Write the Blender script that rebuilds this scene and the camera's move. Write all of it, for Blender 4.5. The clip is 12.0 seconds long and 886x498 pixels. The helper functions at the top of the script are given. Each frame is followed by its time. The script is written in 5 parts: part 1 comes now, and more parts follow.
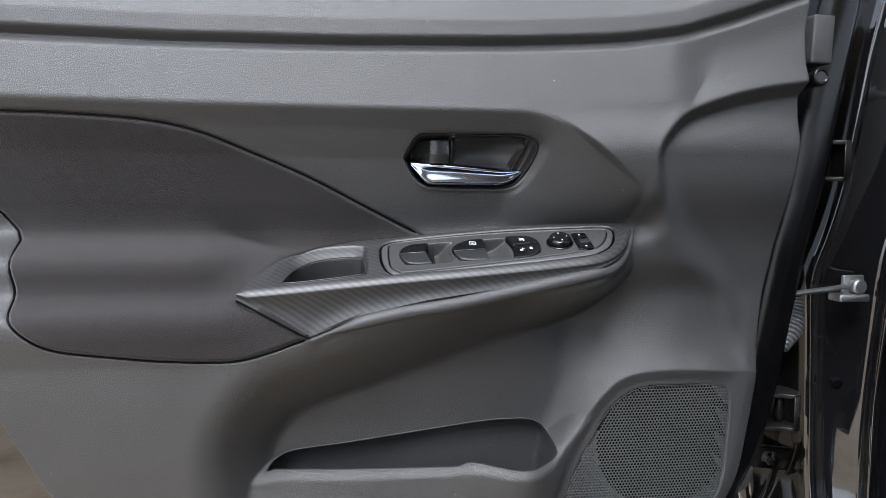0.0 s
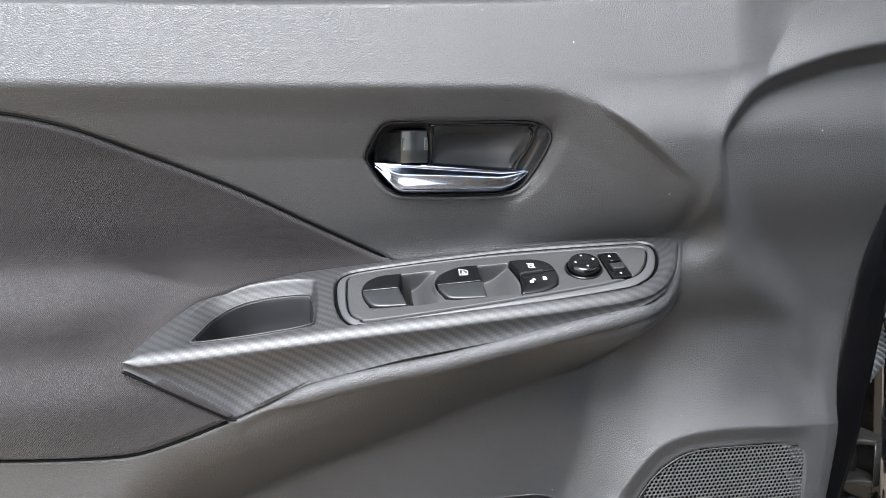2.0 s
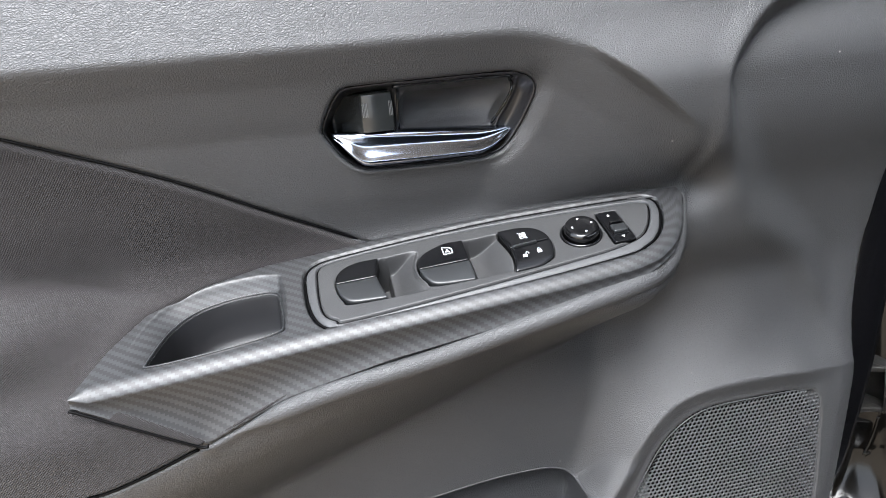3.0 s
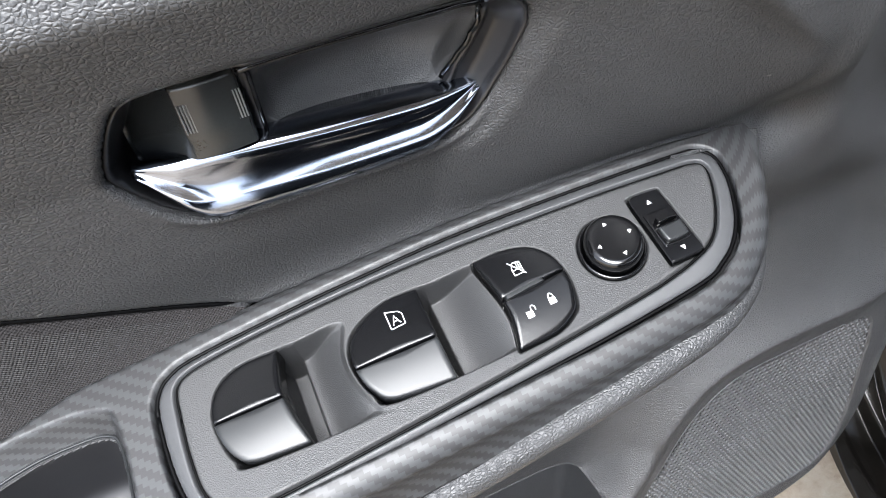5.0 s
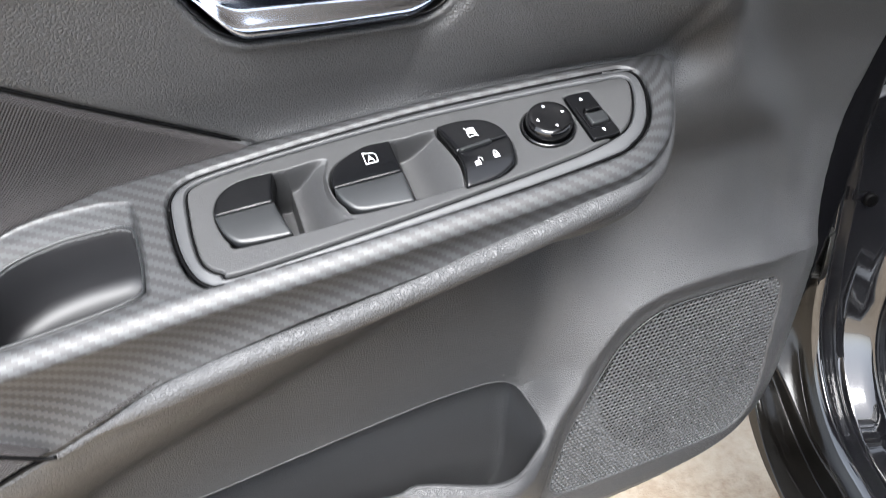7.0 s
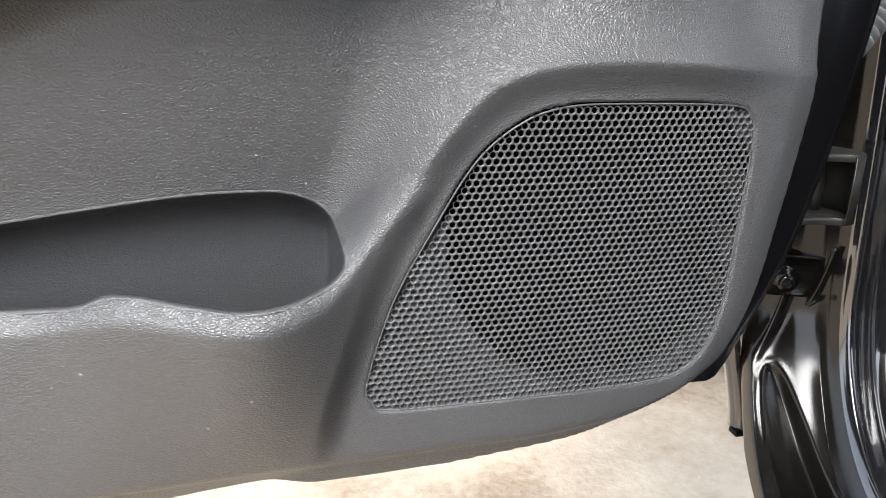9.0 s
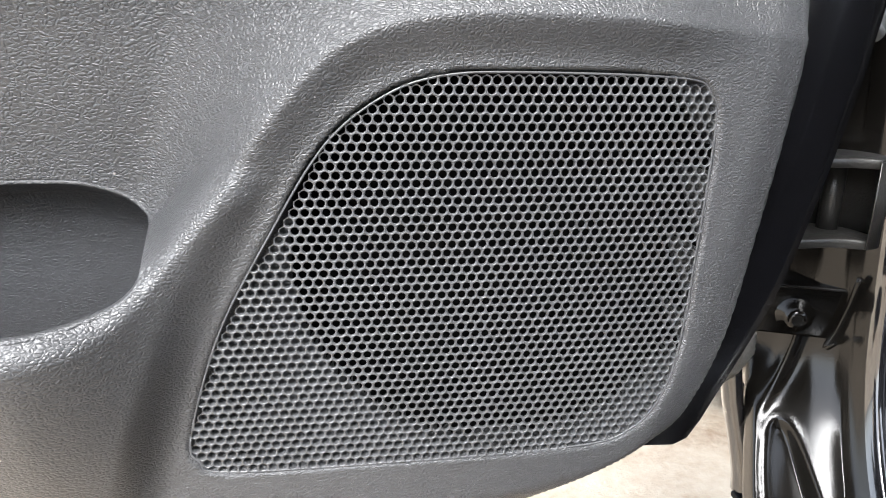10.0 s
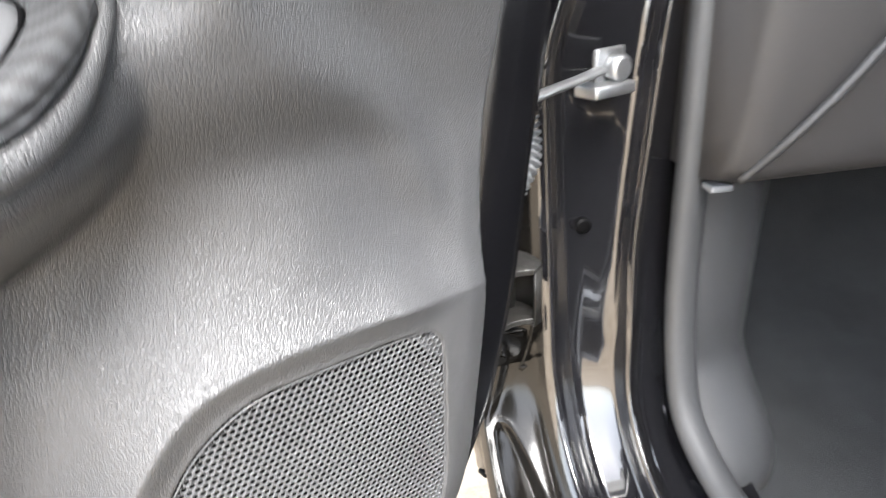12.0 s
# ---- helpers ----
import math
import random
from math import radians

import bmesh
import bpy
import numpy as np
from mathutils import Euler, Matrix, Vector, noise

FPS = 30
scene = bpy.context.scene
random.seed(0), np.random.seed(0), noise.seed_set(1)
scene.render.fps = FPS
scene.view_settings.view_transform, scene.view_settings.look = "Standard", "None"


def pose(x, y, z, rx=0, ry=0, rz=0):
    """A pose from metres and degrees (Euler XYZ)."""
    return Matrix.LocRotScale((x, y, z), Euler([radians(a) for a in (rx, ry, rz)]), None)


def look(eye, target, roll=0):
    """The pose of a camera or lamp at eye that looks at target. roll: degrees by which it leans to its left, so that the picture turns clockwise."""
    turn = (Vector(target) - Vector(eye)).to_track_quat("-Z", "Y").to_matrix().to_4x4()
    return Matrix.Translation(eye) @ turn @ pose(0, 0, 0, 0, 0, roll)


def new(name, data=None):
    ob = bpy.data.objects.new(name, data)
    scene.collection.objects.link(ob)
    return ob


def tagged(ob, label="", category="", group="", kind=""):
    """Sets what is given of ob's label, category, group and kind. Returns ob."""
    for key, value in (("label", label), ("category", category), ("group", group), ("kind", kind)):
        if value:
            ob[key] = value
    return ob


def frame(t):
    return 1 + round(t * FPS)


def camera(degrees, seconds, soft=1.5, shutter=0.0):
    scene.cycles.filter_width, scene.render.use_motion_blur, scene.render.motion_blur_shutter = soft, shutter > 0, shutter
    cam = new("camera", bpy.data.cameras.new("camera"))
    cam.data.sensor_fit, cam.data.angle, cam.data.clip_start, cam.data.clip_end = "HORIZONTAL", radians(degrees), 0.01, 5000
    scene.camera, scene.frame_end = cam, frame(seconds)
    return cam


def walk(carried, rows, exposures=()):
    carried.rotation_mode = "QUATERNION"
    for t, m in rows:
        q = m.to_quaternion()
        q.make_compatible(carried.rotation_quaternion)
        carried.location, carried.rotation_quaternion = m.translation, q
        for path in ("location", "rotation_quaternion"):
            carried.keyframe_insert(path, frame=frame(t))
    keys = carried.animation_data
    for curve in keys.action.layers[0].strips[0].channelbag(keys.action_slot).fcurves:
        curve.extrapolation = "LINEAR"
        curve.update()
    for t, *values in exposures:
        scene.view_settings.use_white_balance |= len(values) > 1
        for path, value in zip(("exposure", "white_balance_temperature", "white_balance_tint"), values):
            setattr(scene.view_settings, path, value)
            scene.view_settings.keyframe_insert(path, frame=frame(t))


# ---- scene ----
cam = camera(67.4, 12.0, soft=0.9, shutter=0.2)
PATH = [
    (0, (-0.08, -0.594, 0.797), (0.181, 1.381, 0.617), 0.3),
    (0.5, (-0.08, -0.591, 0.798), (0.171, 1.383, 0.601), 0.4),
    (1, (-0.073, -0.564, 0.804), (0.173, 1.409, 0.593), 0.3),
    (1.5, (-0.057, -0.501, 0.815), (0.192, 1.47, 0.586), -0.2),
    (2, (-0.05, -0.429, 0.816), (0.235, 1.536, 0.574), -1.0),
    (2.5, (-0.043, -0.397, 0.822), (0.254, 1.554, 0.494), -2.8),
    (3, (-0.042, -0.374, 0.84), (0.292, 1.54, 0.366), -6.0),
    (3.2, (-0.038, -0.362, 0.846), (0.302, 1.54, 0.332), -7.4),
    (4.8, (-0.003, -0.194, 0.895), (0.413, 1.409, -0.226), -12.5),
    (5, (0.0, -0.18, 0.892), (0.418, 1.394, -0.268), -12.5),
    (5.5, (0.006, -0.171, 0.889), (0.447, 1.358, -0.322), -12.2),
    (6, (0.006, -0.175, 0.892), (0.483, 1.353, -0.308), -10.9),
    (6.5, (-0.006, -0.203, 0.885), (0.508, 1.373, -0.235), -8.3),
    (7, (-0.031, -0.266, 0.849), (0.505, 1.39, -0.137), -5.4),
    (7.5, (-0.032, -0.308, 0.781), (0.504, 1.431, -0.049), -2.9),
    (7.7, (-0.023, -0.316, 0.752), (0.501, 1.453, -0.019), -2.1),
    (9.3, (0.12, -0.227, 0.62), (0.491, 1.647, 0.028), 0.5),
    (9.5, (0.135, -0.216, 0.614), (0.482, 1.668, 0.04), 0.6),
    (10, (0.171, -0.194, 0.611), (0.437, 1.709, 0.058), 0.5),
    (10.5, (0.189, -0.184, 0.607), (0.395, 1.727, 0.056), 0.3),
    (11, (0.196, -0.182, 0.611), (0.447, 1.712, 0.019), -0.0),
    (11.5, (0.198, -0.179, 0.649), (0.624, 1.631, -0.087), -3.0),
    (11.6, (0.195, -0.204, 0.666), (0.634, 1.61, -0.052), -2.7),
    (11.8, (0.173, -0.217, 0.710), (0.883, 1.486, -0.062), -2.1),
    (12, (0.139, -0.218, 0.769), (1.152, 1.289, -0.071), -3.2),
]
EXPOSURES = [(0.0, 1.90, 6000, 10), (0.5, 2.67, 6000, 10), (1.0, 2.62, 6000, 10), (1.5, 2.72, 6050, 10), (2.5, 2.72, 6100, 10), (3.0, 2.62, 6100, 10), (5.0, 2.57, 6100, 10), (5.5, 2.57, 6100, 10), (6.5, 2.82, 6100, 10), (7.5, 2.87, 6300, 10), (9.5, 2.88, 6250, 10), (10.0, 3.20, 6200, 10), (10.5, 3.27, 6250, 10), (11.0, 3.22, 6300, 10), (11.5, 3.19, 6300, 10), (12.0, 3.94, 6400, 10)]
walk(cam, [(t, look(eye, target, roll)) for t, eye, target, roll in PATH],
     exposures=EXPOSURES)

# ---------------------------------------------------------------- light
sky_world = bpy.data.worlds.new("sky")
scene.world = sky_world
sky_world.use_nodes = True
wt = sky_world.node_tree
sky_tex = wt.nodes.new("ShaderNodeTexSky")
sky_tex.sky_type = "NISHITA"
sky_tex.sun_disc = False
sky_tex.sun_elevation = radians(55)
sky_tex.sun_rotation = radians(199)
sky_tex.air_density = 1.0
sky_tex.dust_density = 2.0
sky_tex.ozone_density = 1.0
overcast = wt.nodes.new("ShaderNodeHueSaturation")
overcast.inputs["Saturation"].default_value = 0.32
wt.links.new(sky_tex.outputs[0], overcast.inputs["Color"])
wt.links.new(overcast.outputs[0], wt.nodes["Background"].inputs[0])
wt.nodes["Background"].inputs[1].default_value = 0.125
sun = new("sun", bpy.data.lights.new("sun", "SUN"))
sun.data.energy = 1.9
sun.data.angle = radians(35)
sun.data.color = (1.0, 0.97, 0.93)
sun.matrix_basis = look((-0.8, -2.3, 4.0), (0, 0, 0.6))


# ---------------------------------------------------------------- materials
def material(name, color, rough=0.5, metal=0.0, spec=0.5, coat=0.0):
    m = bpy.data.materials.new(name)
    m.use_nodes = True
    b = m.node_tree.nodes["Principled BSDF"]
    b.inputs["Base Color"].default_value = (*color, 1)
    b.inputs["Roughness"].default_value = rough
    b.inputs["Metallic"].default_value = metal
    b.inputs["Specular IOR Level"].default_value = spec
    b.inputs["Coat Weight"].default_value = coat
    b.inputs["Coat Roughness"].default_value = 0.04
    return m


def node(m, kind, **values):
    n = m.node_tree.nodes.new(kind)
    for key, value in values.items():
        n.inputs[key].default_value = value
    return n


def link(m, a, b):
    m.node_tree.links.new(a, b)


def bsdf(m):
    return m.node_tree.nodes["Principled BSDF"]


def coords(m, uv=False):
    return m.node_tree.nodes.new("ShaderNodeTexCoord").outputs["UV" if uv else "Object"]


def maths(m, op, a, b=None):
    n = m.node_tree.nodes.new("ShaderNodeMath")
    n.operation = op
    for i, v in enumerate((a, b)):
        if v is None:
            continue
        if isinstance(v, (int, float)):
            n.inputs[i].default_value = v
        else:
            link(m, v, n.inputs[i])
    return n.outputs[0]


def ramp(m, fac, stops):
    n = m.node_tree.nodes.new("ShaderNodeValToRGB")
    while len(n.color_ramp.elements) < len(stops):
        n.color_ramp.elements.new(0.5)
    for e, (p, c) in zip(n.color_ramp.elements, stops):
        e.position, e.color = p, (*c, 1)
    link(m, fac, n.inputs[0])
    return n.outputs[0]


def bump(m, height, distance, strength=1.0, under=None):
    n = node(m, "ShaderNodeBump", Strength=strength, Distance=distance)
    link(m, height, n.inputs["Height"])
    if under is not None:
        link(m, under, n.inputs["Normal"])
    return n.outputs[0]


def noise_of(m, at, scale, detail=2.0, rough=0.5):
    n = node(m, "ShaderNodeTexNoise", Scale=scale, Detail=detail, Roughness=rough)
    link(m, at, n.inputs["Vector"])
    return n.outputs[0]


def speckled(m, at, color, amount=0.25, scale=9.0):
    """Large soft dirt clouds and fine grain in the base colour."""
    a = noise_of(m, at, scale, 4.0, 0.6)
    b = noise_of(m, at, scale * 90, 2.0)
    mixed = maths(m, "ADD", maths(m, "MULTIPLY", a, 0.75), maths(m, "MULTIPLY", b, 0.25))
    lo = [c * (1 - amount) for c in color]
    hi = [c * (1 + amount) for c in color]
    link(m, ramp(m, mixed, ((0.3, lo), (0.7, hi))), bsdf(m).inputs["Base Color"])
    return a


def grained_vinyl(name, color, rough, cell=880.0, depth=0.00017, wide=0.72):
    """Moulded plastic with a leather grain: flat pebbles, wider than high, parted by fine creases."""
    m = material(name, color, rough)
    at = coords(m)
    stretch = node(m, "ShaderNodeMapping", Scale=(wide, 1.0, 1.0))
    link(m, at, stretch.inputs["Vector"])
    warp = node(m, "ShaderNodeTexNoise", Scale=cell * 0.35, Detail=2.0)
    link(m, at, warp.inputs["Vector"])
    add = m.node_tree.nodes.new("ShaderNodeVectorMath")
    add.operation = "MULTIPLY_ADD"
    link(m, warp.outputs["Color"], add.inputs[0])
    add.inputs[1].default_value = (1.7 / cell,) * 3
    link(m, stretch.outputs[0], add.inputs[2])
    v = node(m, "ShaderNodeTexVoronoi", Scale=cell, Randomness=1.0)
    v.feature = "DISTANCE_TO_EDGE"
    link(m, add.outputs[0], v.inputs["Vector"])
    crease = maths(m, "POWER", maths(m, "MINIMUM", maths(m, "MULTIPLY", v.outputs["Distance"], 3.4), 1.0), 0.9)
    fine = noise_of(m, at, cell * 3.2, 2.0)
    wave = noise_of(m, at, cell * 0.3, 2.0)
    h = maths(m, "ADD", crease, maths(m, "MULTIPLY", fine, 0.3))
    h = maths(m, "ADD", h, maths(m, "MULTIPLY", wave, 0.6))
    link(m, bump(m, h, depth, 1.0), bsdf(m).inputs["Normal"])
    cloud = speckled(m, at, color, 0.16, 7.0)
    r = maths(m, "ADD", maths(m, "MULTIPLY", cloud, 0.16), rough - 0.08)
    link(m, r, bsdf(m).inputs["Roughness"])
    return m


def dusty(m, scale, size, color):
    """Sparse pale specks of dust over a material."""
    v = node(m, "ShaderNodeTexVoronoi", Scale=scale)
    link(m, coords(m), v.inputs["Vector"])
    old = bsdf(m).inputs["Base Color"].links[0].from_socket
    mix = m.node_tree.nodes.new("ShaderNodeMix")
    mix.data_type = "RGBA"
    link(m, maths(m, "LESS_THAN", v.outputs["Distance"], size), mix.inputs[0])
    link(m, old, mix.inputs[6])
    mix.inputs[7].default_value = (*color, 1)
    link(m, mix.outputs[2], bsdf(m).inputs["Base Color"])


VINYL = grained_vinyl("charcoal_grained_vinyl", (0.033, 0.0335, 0.0347), 0.45, depth=0.00016)
dusty(VINYL, 38.0, 0.022, (0.22, 0.21, 0.20))
VINYL_FINE = grained_vinyl("fine_grained_plastic", (0.032, 0.0325, 0.0340), 0.5, 880.0, 0.00014)
PLATE = grained_vinyl("switch_plate_plastic", (0.029, 0.0293, 0.0300), 0.45, 1700.0, 0.00005)
bsdf(PLATE).inputs["Specular IOR Level"].default_value = 0.45
SATIN_RING = grained_vinyl("satin_ring_plastic", (0.042, 0.043, 0.045), 0.42, 2400.0, 0.00003)

FABRIC = material("woven_black_fabric", (0.030, 0.029, 0.030), 0.85, spec=0.25)
at = coords(FABRIC, True)
sep = FABRIC.node_tree.nodes.new("ShaderNodeSeparateXYZ")
link(FABRIC, at, sep.inputs[0])
fu = maths(FABRIC, "SINE", maths(FABRIC, "MULTIPLY", sep.outputs[0], 2 * math.pi / 0.00125))
fv = maths(FABRIC, "SINE", maths(FABRIC, "ADD", maths(FABRIC, "MULTIPLY", sep.outputs[1], 2 * math.pi / 0.0012),
                                 maths(FABRIC, "MULTIPLY", fu, 0.1)))
weave = maths(FABRIC, "MULTIPLY", fu, fv)
thread = noise_of(FABRIC, coords(FABRIC), 1500.0, 3.0)
fh = maths(FABRIC, "ADD", weave, maths(FABRIC, "MULTIPLY", thread, 1.2))
link(FABRIC, bump(FABRIC, fh, 0.00016), bsdf(FABRIC).inputs["Normal"])
cloud = noise_of(FABRIC, coords(FABRIC), 11.0, 3.0)
tone = maths(FABRIC, "ADD", maths(FABRIC, "MULTIPLY", fh, 0.10), maths(FABRIC, "MULTIPLY", cloud, 0.25))
link(FABRIC, ramp(FABRIC, tone, ((0.05, (0.0150, 0.0134, 0.0136)), (0.5, (0.0290, 0.0262, 0.0266)))), bsdf(FABRIC).inputs["Base Color"])
bsdf(FABRIC).inputs["Sheen Weight"].default_value = 0.16
bsdf(FABRIC).inputs["Sheen Roughness"].default_value = 0.4

CARBON = material("carbon_weave_film", (0.05, 0.05, 0.052), 0.38)
at = coords(CARBON, True)
sep = CARBON.node_tree.nodes.new("ShaderNodeSeparateXYZ")
link(CARBON, at, sep.inputs[0])
cell_u = maths(CARBON, "FLOOR", maths(CARBON, "MULTIPLY", sep.outputs[0], 1 / 0.0019))
cell_v = maths(CARBON, "FLOOR", maths(CARBON, "MULTIPLY", sep.outputs[1], 1 / 0.0015))
twill = maths(CARBON, "LESS_THAN", maths(CARBON, "FLOORED_MODULO", maths(CARBON, "SUBTRACT", cell_u, cell_v), 4.0), 2.0)
link(CARBON, ramp(CARBON, twill, ((0.0, (0.014, 0.014, 0.0147)), (1.0, (0.028, 0.029, 0.0305)))), bsdf(CARBON).inputs["Base Color"])
bsdf(CARBON).inputs["Specular IOR Level"].default_value = 0.5
link(CARBON, maths(CARBON, "ADD", maths(CARBON, "MULTIPLY", twill, -0.03), 0.48), bsdf(CARBON).inputs["Roughness"])
cfine = noise_of(CARBON, coords(CARBON), 2500.0, 2.0)
link(CARBON, bump(CARBON, maths(CARBON, "ADD", maths(CARBON, "MULTIPLY", twill, 0.3), cfine), 0.00003), bsdf(CARBON).inputs["Normal"])


def worn(name, color, rough, metal=0.0, coat=0.0, grain=0.0, amount=0.2):
    m = material(name, color, rough, metal, coat=coat)
    at = coords(m)
    cloud = speckled(m, at, color, amount, 16.0)
    link(m, maths(m, "ADD", maths(m, "MULTIPLY", cloud, 0.12), rough - 0.05), bsdf(m).inputs["Roughness"])
    if grain:
        link(m, bump(m, noise_of(m, at, 900.0, 3.0), grain), bsdf(m).inputs["Normal"])
    return m


CHROME = material("polished_chrome", (0.28, 0.31, 0.375), 0.10, 1.0)
HANDLE_PLASTIC = grained_vinyl("handle_plastic", (0.036, 0.036, 0.037), 0.36, 1500.0, 0.00006)
RIB_GREY = worn("grey_rib_plastic", (0.11, 0.115, 0.115), 0.3)
# darker copy of the handle plastic: shade on the bezel walls put into colour
BEZEL_SHADE = worn("shaded_bezel_plastic", (0.011, 0.011, 0.012), 0.3, grain=0.00002)
TAB_PLASTIC = worn("lock_tab_plastic", (0.015, 0.0165, 0.017), 0.2)
GLOSS_BLACK = worn("gloss_black_plastic", (0.003, 0.003, 0.0034), 0.10)
SATIN_BLACK = worn("satin_black_plastic", (0.0035, 0.0036, 0.0041), 0.17, grain=0.00002)
bsdf(SATIN_BLACK).inputs["Specular IOR Level"].default_value = 0.3
# toned lighter than the black rear halves, in place of reflected sky
SHEEN_GREY = worn("sheen_grey_plastic", (0.016, 0.017, 0.018), 0.30)
bsdf(SHEEN_GREY).inputs["Specular IOR Level"].default_value = 0.36
DEEP_BLACK = worn("deep_black_plastic", (0.006, 0.006, 0.007), 0.5)
# near-black that stands in for the shade inside the open speaker holes
SHADOW_BLACK = material("grille_hole_shade", (0.002, 0.002, 0.002), 0.95, spec=0.05)
GRILLE_GREY = worn("speaker_grille_plastic", (0.050, 0.051, 0.053), 0.36, grain=0.00003)
RUBBER = worn("black_rubber", (0.0011, 0.0011, 0.0013), 0.5, grain=0.0001)
bsdf(RUBBER).inputs["Specular IOR Level"].default_value = 0.08
SHELL = worn("painted_shell_black", (0.0025, 0.0025, 0.003), 0.2)
bsdf(SHELL).inputs["Specular IOR Level"].default_value = 0.25
SEALANT = worn("grey_sealant", (0.10, 0.095, 0.085), 0.6, grain=0.001, amount=0.6)
BOOT_GREY = worn("grey_rubber_boot", (0.13, 0.135, 0.14), 0.5, grain=0.0001)
PAINT = worn("black_car_paint", (0.006, 0.006, 0.007), 0.08, coat=1.0)
PRIMER = worn("dusty_black_metal", (0.0040, 0.0036, 0.0031), 0.13, grain=0.00005, amount=0.7)
bsdf(PRIMER).inputs["Specular IOR Level"].default_value = 0.22
DUSTY_METAL = worn("dusty_grey_metal", (0.014, 0.0135, 0.0125), 0.3, grain=0.0002, amount=0.6)
STEEL = worn("zinc_steel", (0.34, 0.345, 0.35), 0.45, 1.0, grain=0.0003, amount=0.4)
KICK = grained_vinyl("grey_kick_plastic", (0.027, 0.0277, 0.029), 0.55, 1500.0, 0.00005)
DASH = grained_vinyl("dark_dash_plastic", (0.018, 0.0172, 0.0177), 0.6, 1300.0, 0.00005)
CARPET = worn("dark_carpet", (0.02, 0.021, 0.022), 0.95, grain=0.002, amount=0.5)
WHITE_INK = worn("white_print", (0.75, 0.76, 0.76), 0.5, amount=0.05)
GLASS = material("window_glass", (0.9, 0.95, 0.93), 0.02)
bsdf(GLASS).inputs["Transmission Weight"].default_value = 1.0

GROUND = material("sandy_concrete", (0.5, 0.42, 0.31), 0.85)
at = coords(GROUND)
big = noise_of(GROUND, at, 3.2, 5.0, 0.6)
fine = noise_of(GROUND, at, 60.0, 4.0, 0.65)
mixed = maths(GROUND, "ADD", maths(GROUND, "MULTIPLY", big, 0.75), maths(GROUND, "MULTIPLY", fine, 0.25))
link(GROUND, ramp(GROUND, mixed, ((0.36, (0.21, 0.145, 0.09)), (0.47, (0.35, 0.28, 0.20)), (0.62, (0.45, 0.38, 0.285)))),
     bsdf(GROUND).inputs["Base Color"])
link(GROUND, bump(GROUND, fine, 0.004), bsdf(GROUND).inputs["Normal"])


# ---------------------------------------------------------------- mesh tools
def ss(a, b, x):
    t = np.clip((x - a) / (b - a), 0, 1)
    return t * t * (3 - 2 * t)


def smin(a, b, k):
    h = np.clip(0.5 + 0.5 * (b - a) / k, 0, 1)
    return b + (a - b) * h - k * h * (1 - h)


def smax(a, b, k):
    return -smin(-a, -b, k)


def along(points, x, wide=0.012):
    """A softly rounded curve through (x, value) points."""
    px, pv = np.array(points, float).T
    steps = np.linspace(-1, 1, 7) * wide
    return sum(np.interp(x + s, px, pv) for s in steps) / len(steps)


def profile(x, xs, ys, wide=0.005):
    """A profile line with its corners eased."""
    steps = np.linspace(-1, 1, 9) * wide
    return sum(np.interp(x + s, xs, ys) for s in steps) / len(steps)


def round_loop(points, n=8, closed=True):
    """Catmull-Rom through the points; a point given twice stays a corner."""
    p = np.array(points, float)
    k = len(p)
    out = []
    for i in range(k if closed else k - 1):
        if closed:
            a, b, c, d = (p[(i + j) % k] for j in (-1, 0, 1, 2))
        else:
            a, b, c, d = p[max(i - 1, 0)], p[i], p[i + 1], p[min(i + 2, k - 1)]
        if np.allclose(b, c):
            continue
        for t in np.linspace(0, 1, n, endpoint=False):
            out.append(0.5 * (2 * b + (c - a) * t + (2 * a - 5 * b + 4 * c - d) * t * t + (3 * b - a - 3 * c + d) * t ** 3))
    if not closed:
        out.append(p[-1])
    return np.array(out)


def distance(X, Y, loop, closed=True):
    """Signed distance to a loop (negative inside), or to an open line (positive on its right-hand side)."""
    best = np.full(X.shape, 1e9)
    sign = np.ones(X.shape)
    inside = np.zeros(X.shape, bool)
    n = len(loop)
    for i in range(n if closed else n - 1):
        (ax, ay), (bx, by) = loop[i], loop[(i + 1) % n]
        ex, ey = bx - ax, by - ay
        wx, wy = X - ax, Y - ay
        t = np.clip((wx * ex + wy * ey) / (ex * ex + ey * ey + 1e-18), 0, 1)
        d = (wx - t * ex) ** 2 + (wy - t * ey) ** 2
        if closed:
            cross = ((ay > Y) != (by > Y)) & (X < ex * (Y - ay) / (ey if abs(ey) > 1e-12 else 1e-12) + ax)
            inside ^= cross
        else:
            near = d < best
            sign = np.where(near, np.where(ex * wy - ey * wx > 0, -1.0, 1.0), sign)
        best = np.minimum(best, d)
    best = np.sqrt(best)
    return np.where(inside, -best, best) if closed else best * sign


def mesh(name, verts, faces, mat, parent=None, label="", smooth=True, uv=None, mats=None, index=None):
    me = bpy.data.meshes.new(name)
    me.from_pydata([tuple(v) for v in verts], [], [tuple(f) for f in faces])
    for one in (mats or [mat]):
        me.materials.append(one)
    if index is not None:
        me.polygons.foreach_set("material_index", np.array(index, np.int32))
    me.polygons.foreach_set("use_smooth", np.full(len(me.polygons), smooth))
    if uv is not None:
        at_loop = np.empty(len(me.loops), np.int32)
        me.loops.foreach_get("vertex_index", at_loop)
        me.uv_layers.new(name="UVMap").data.foreach_set("uv", np.array(uv, float)[at_loop].ravel())
    me.update()
    ob = new(name, me)
    if parent is not None:
        ob.parent = parent
        if parent.type == "EMPTY":
            ob.matrix_parent_inverse = parent.matrix_basis.inverted()
    return tagged(ob, label)


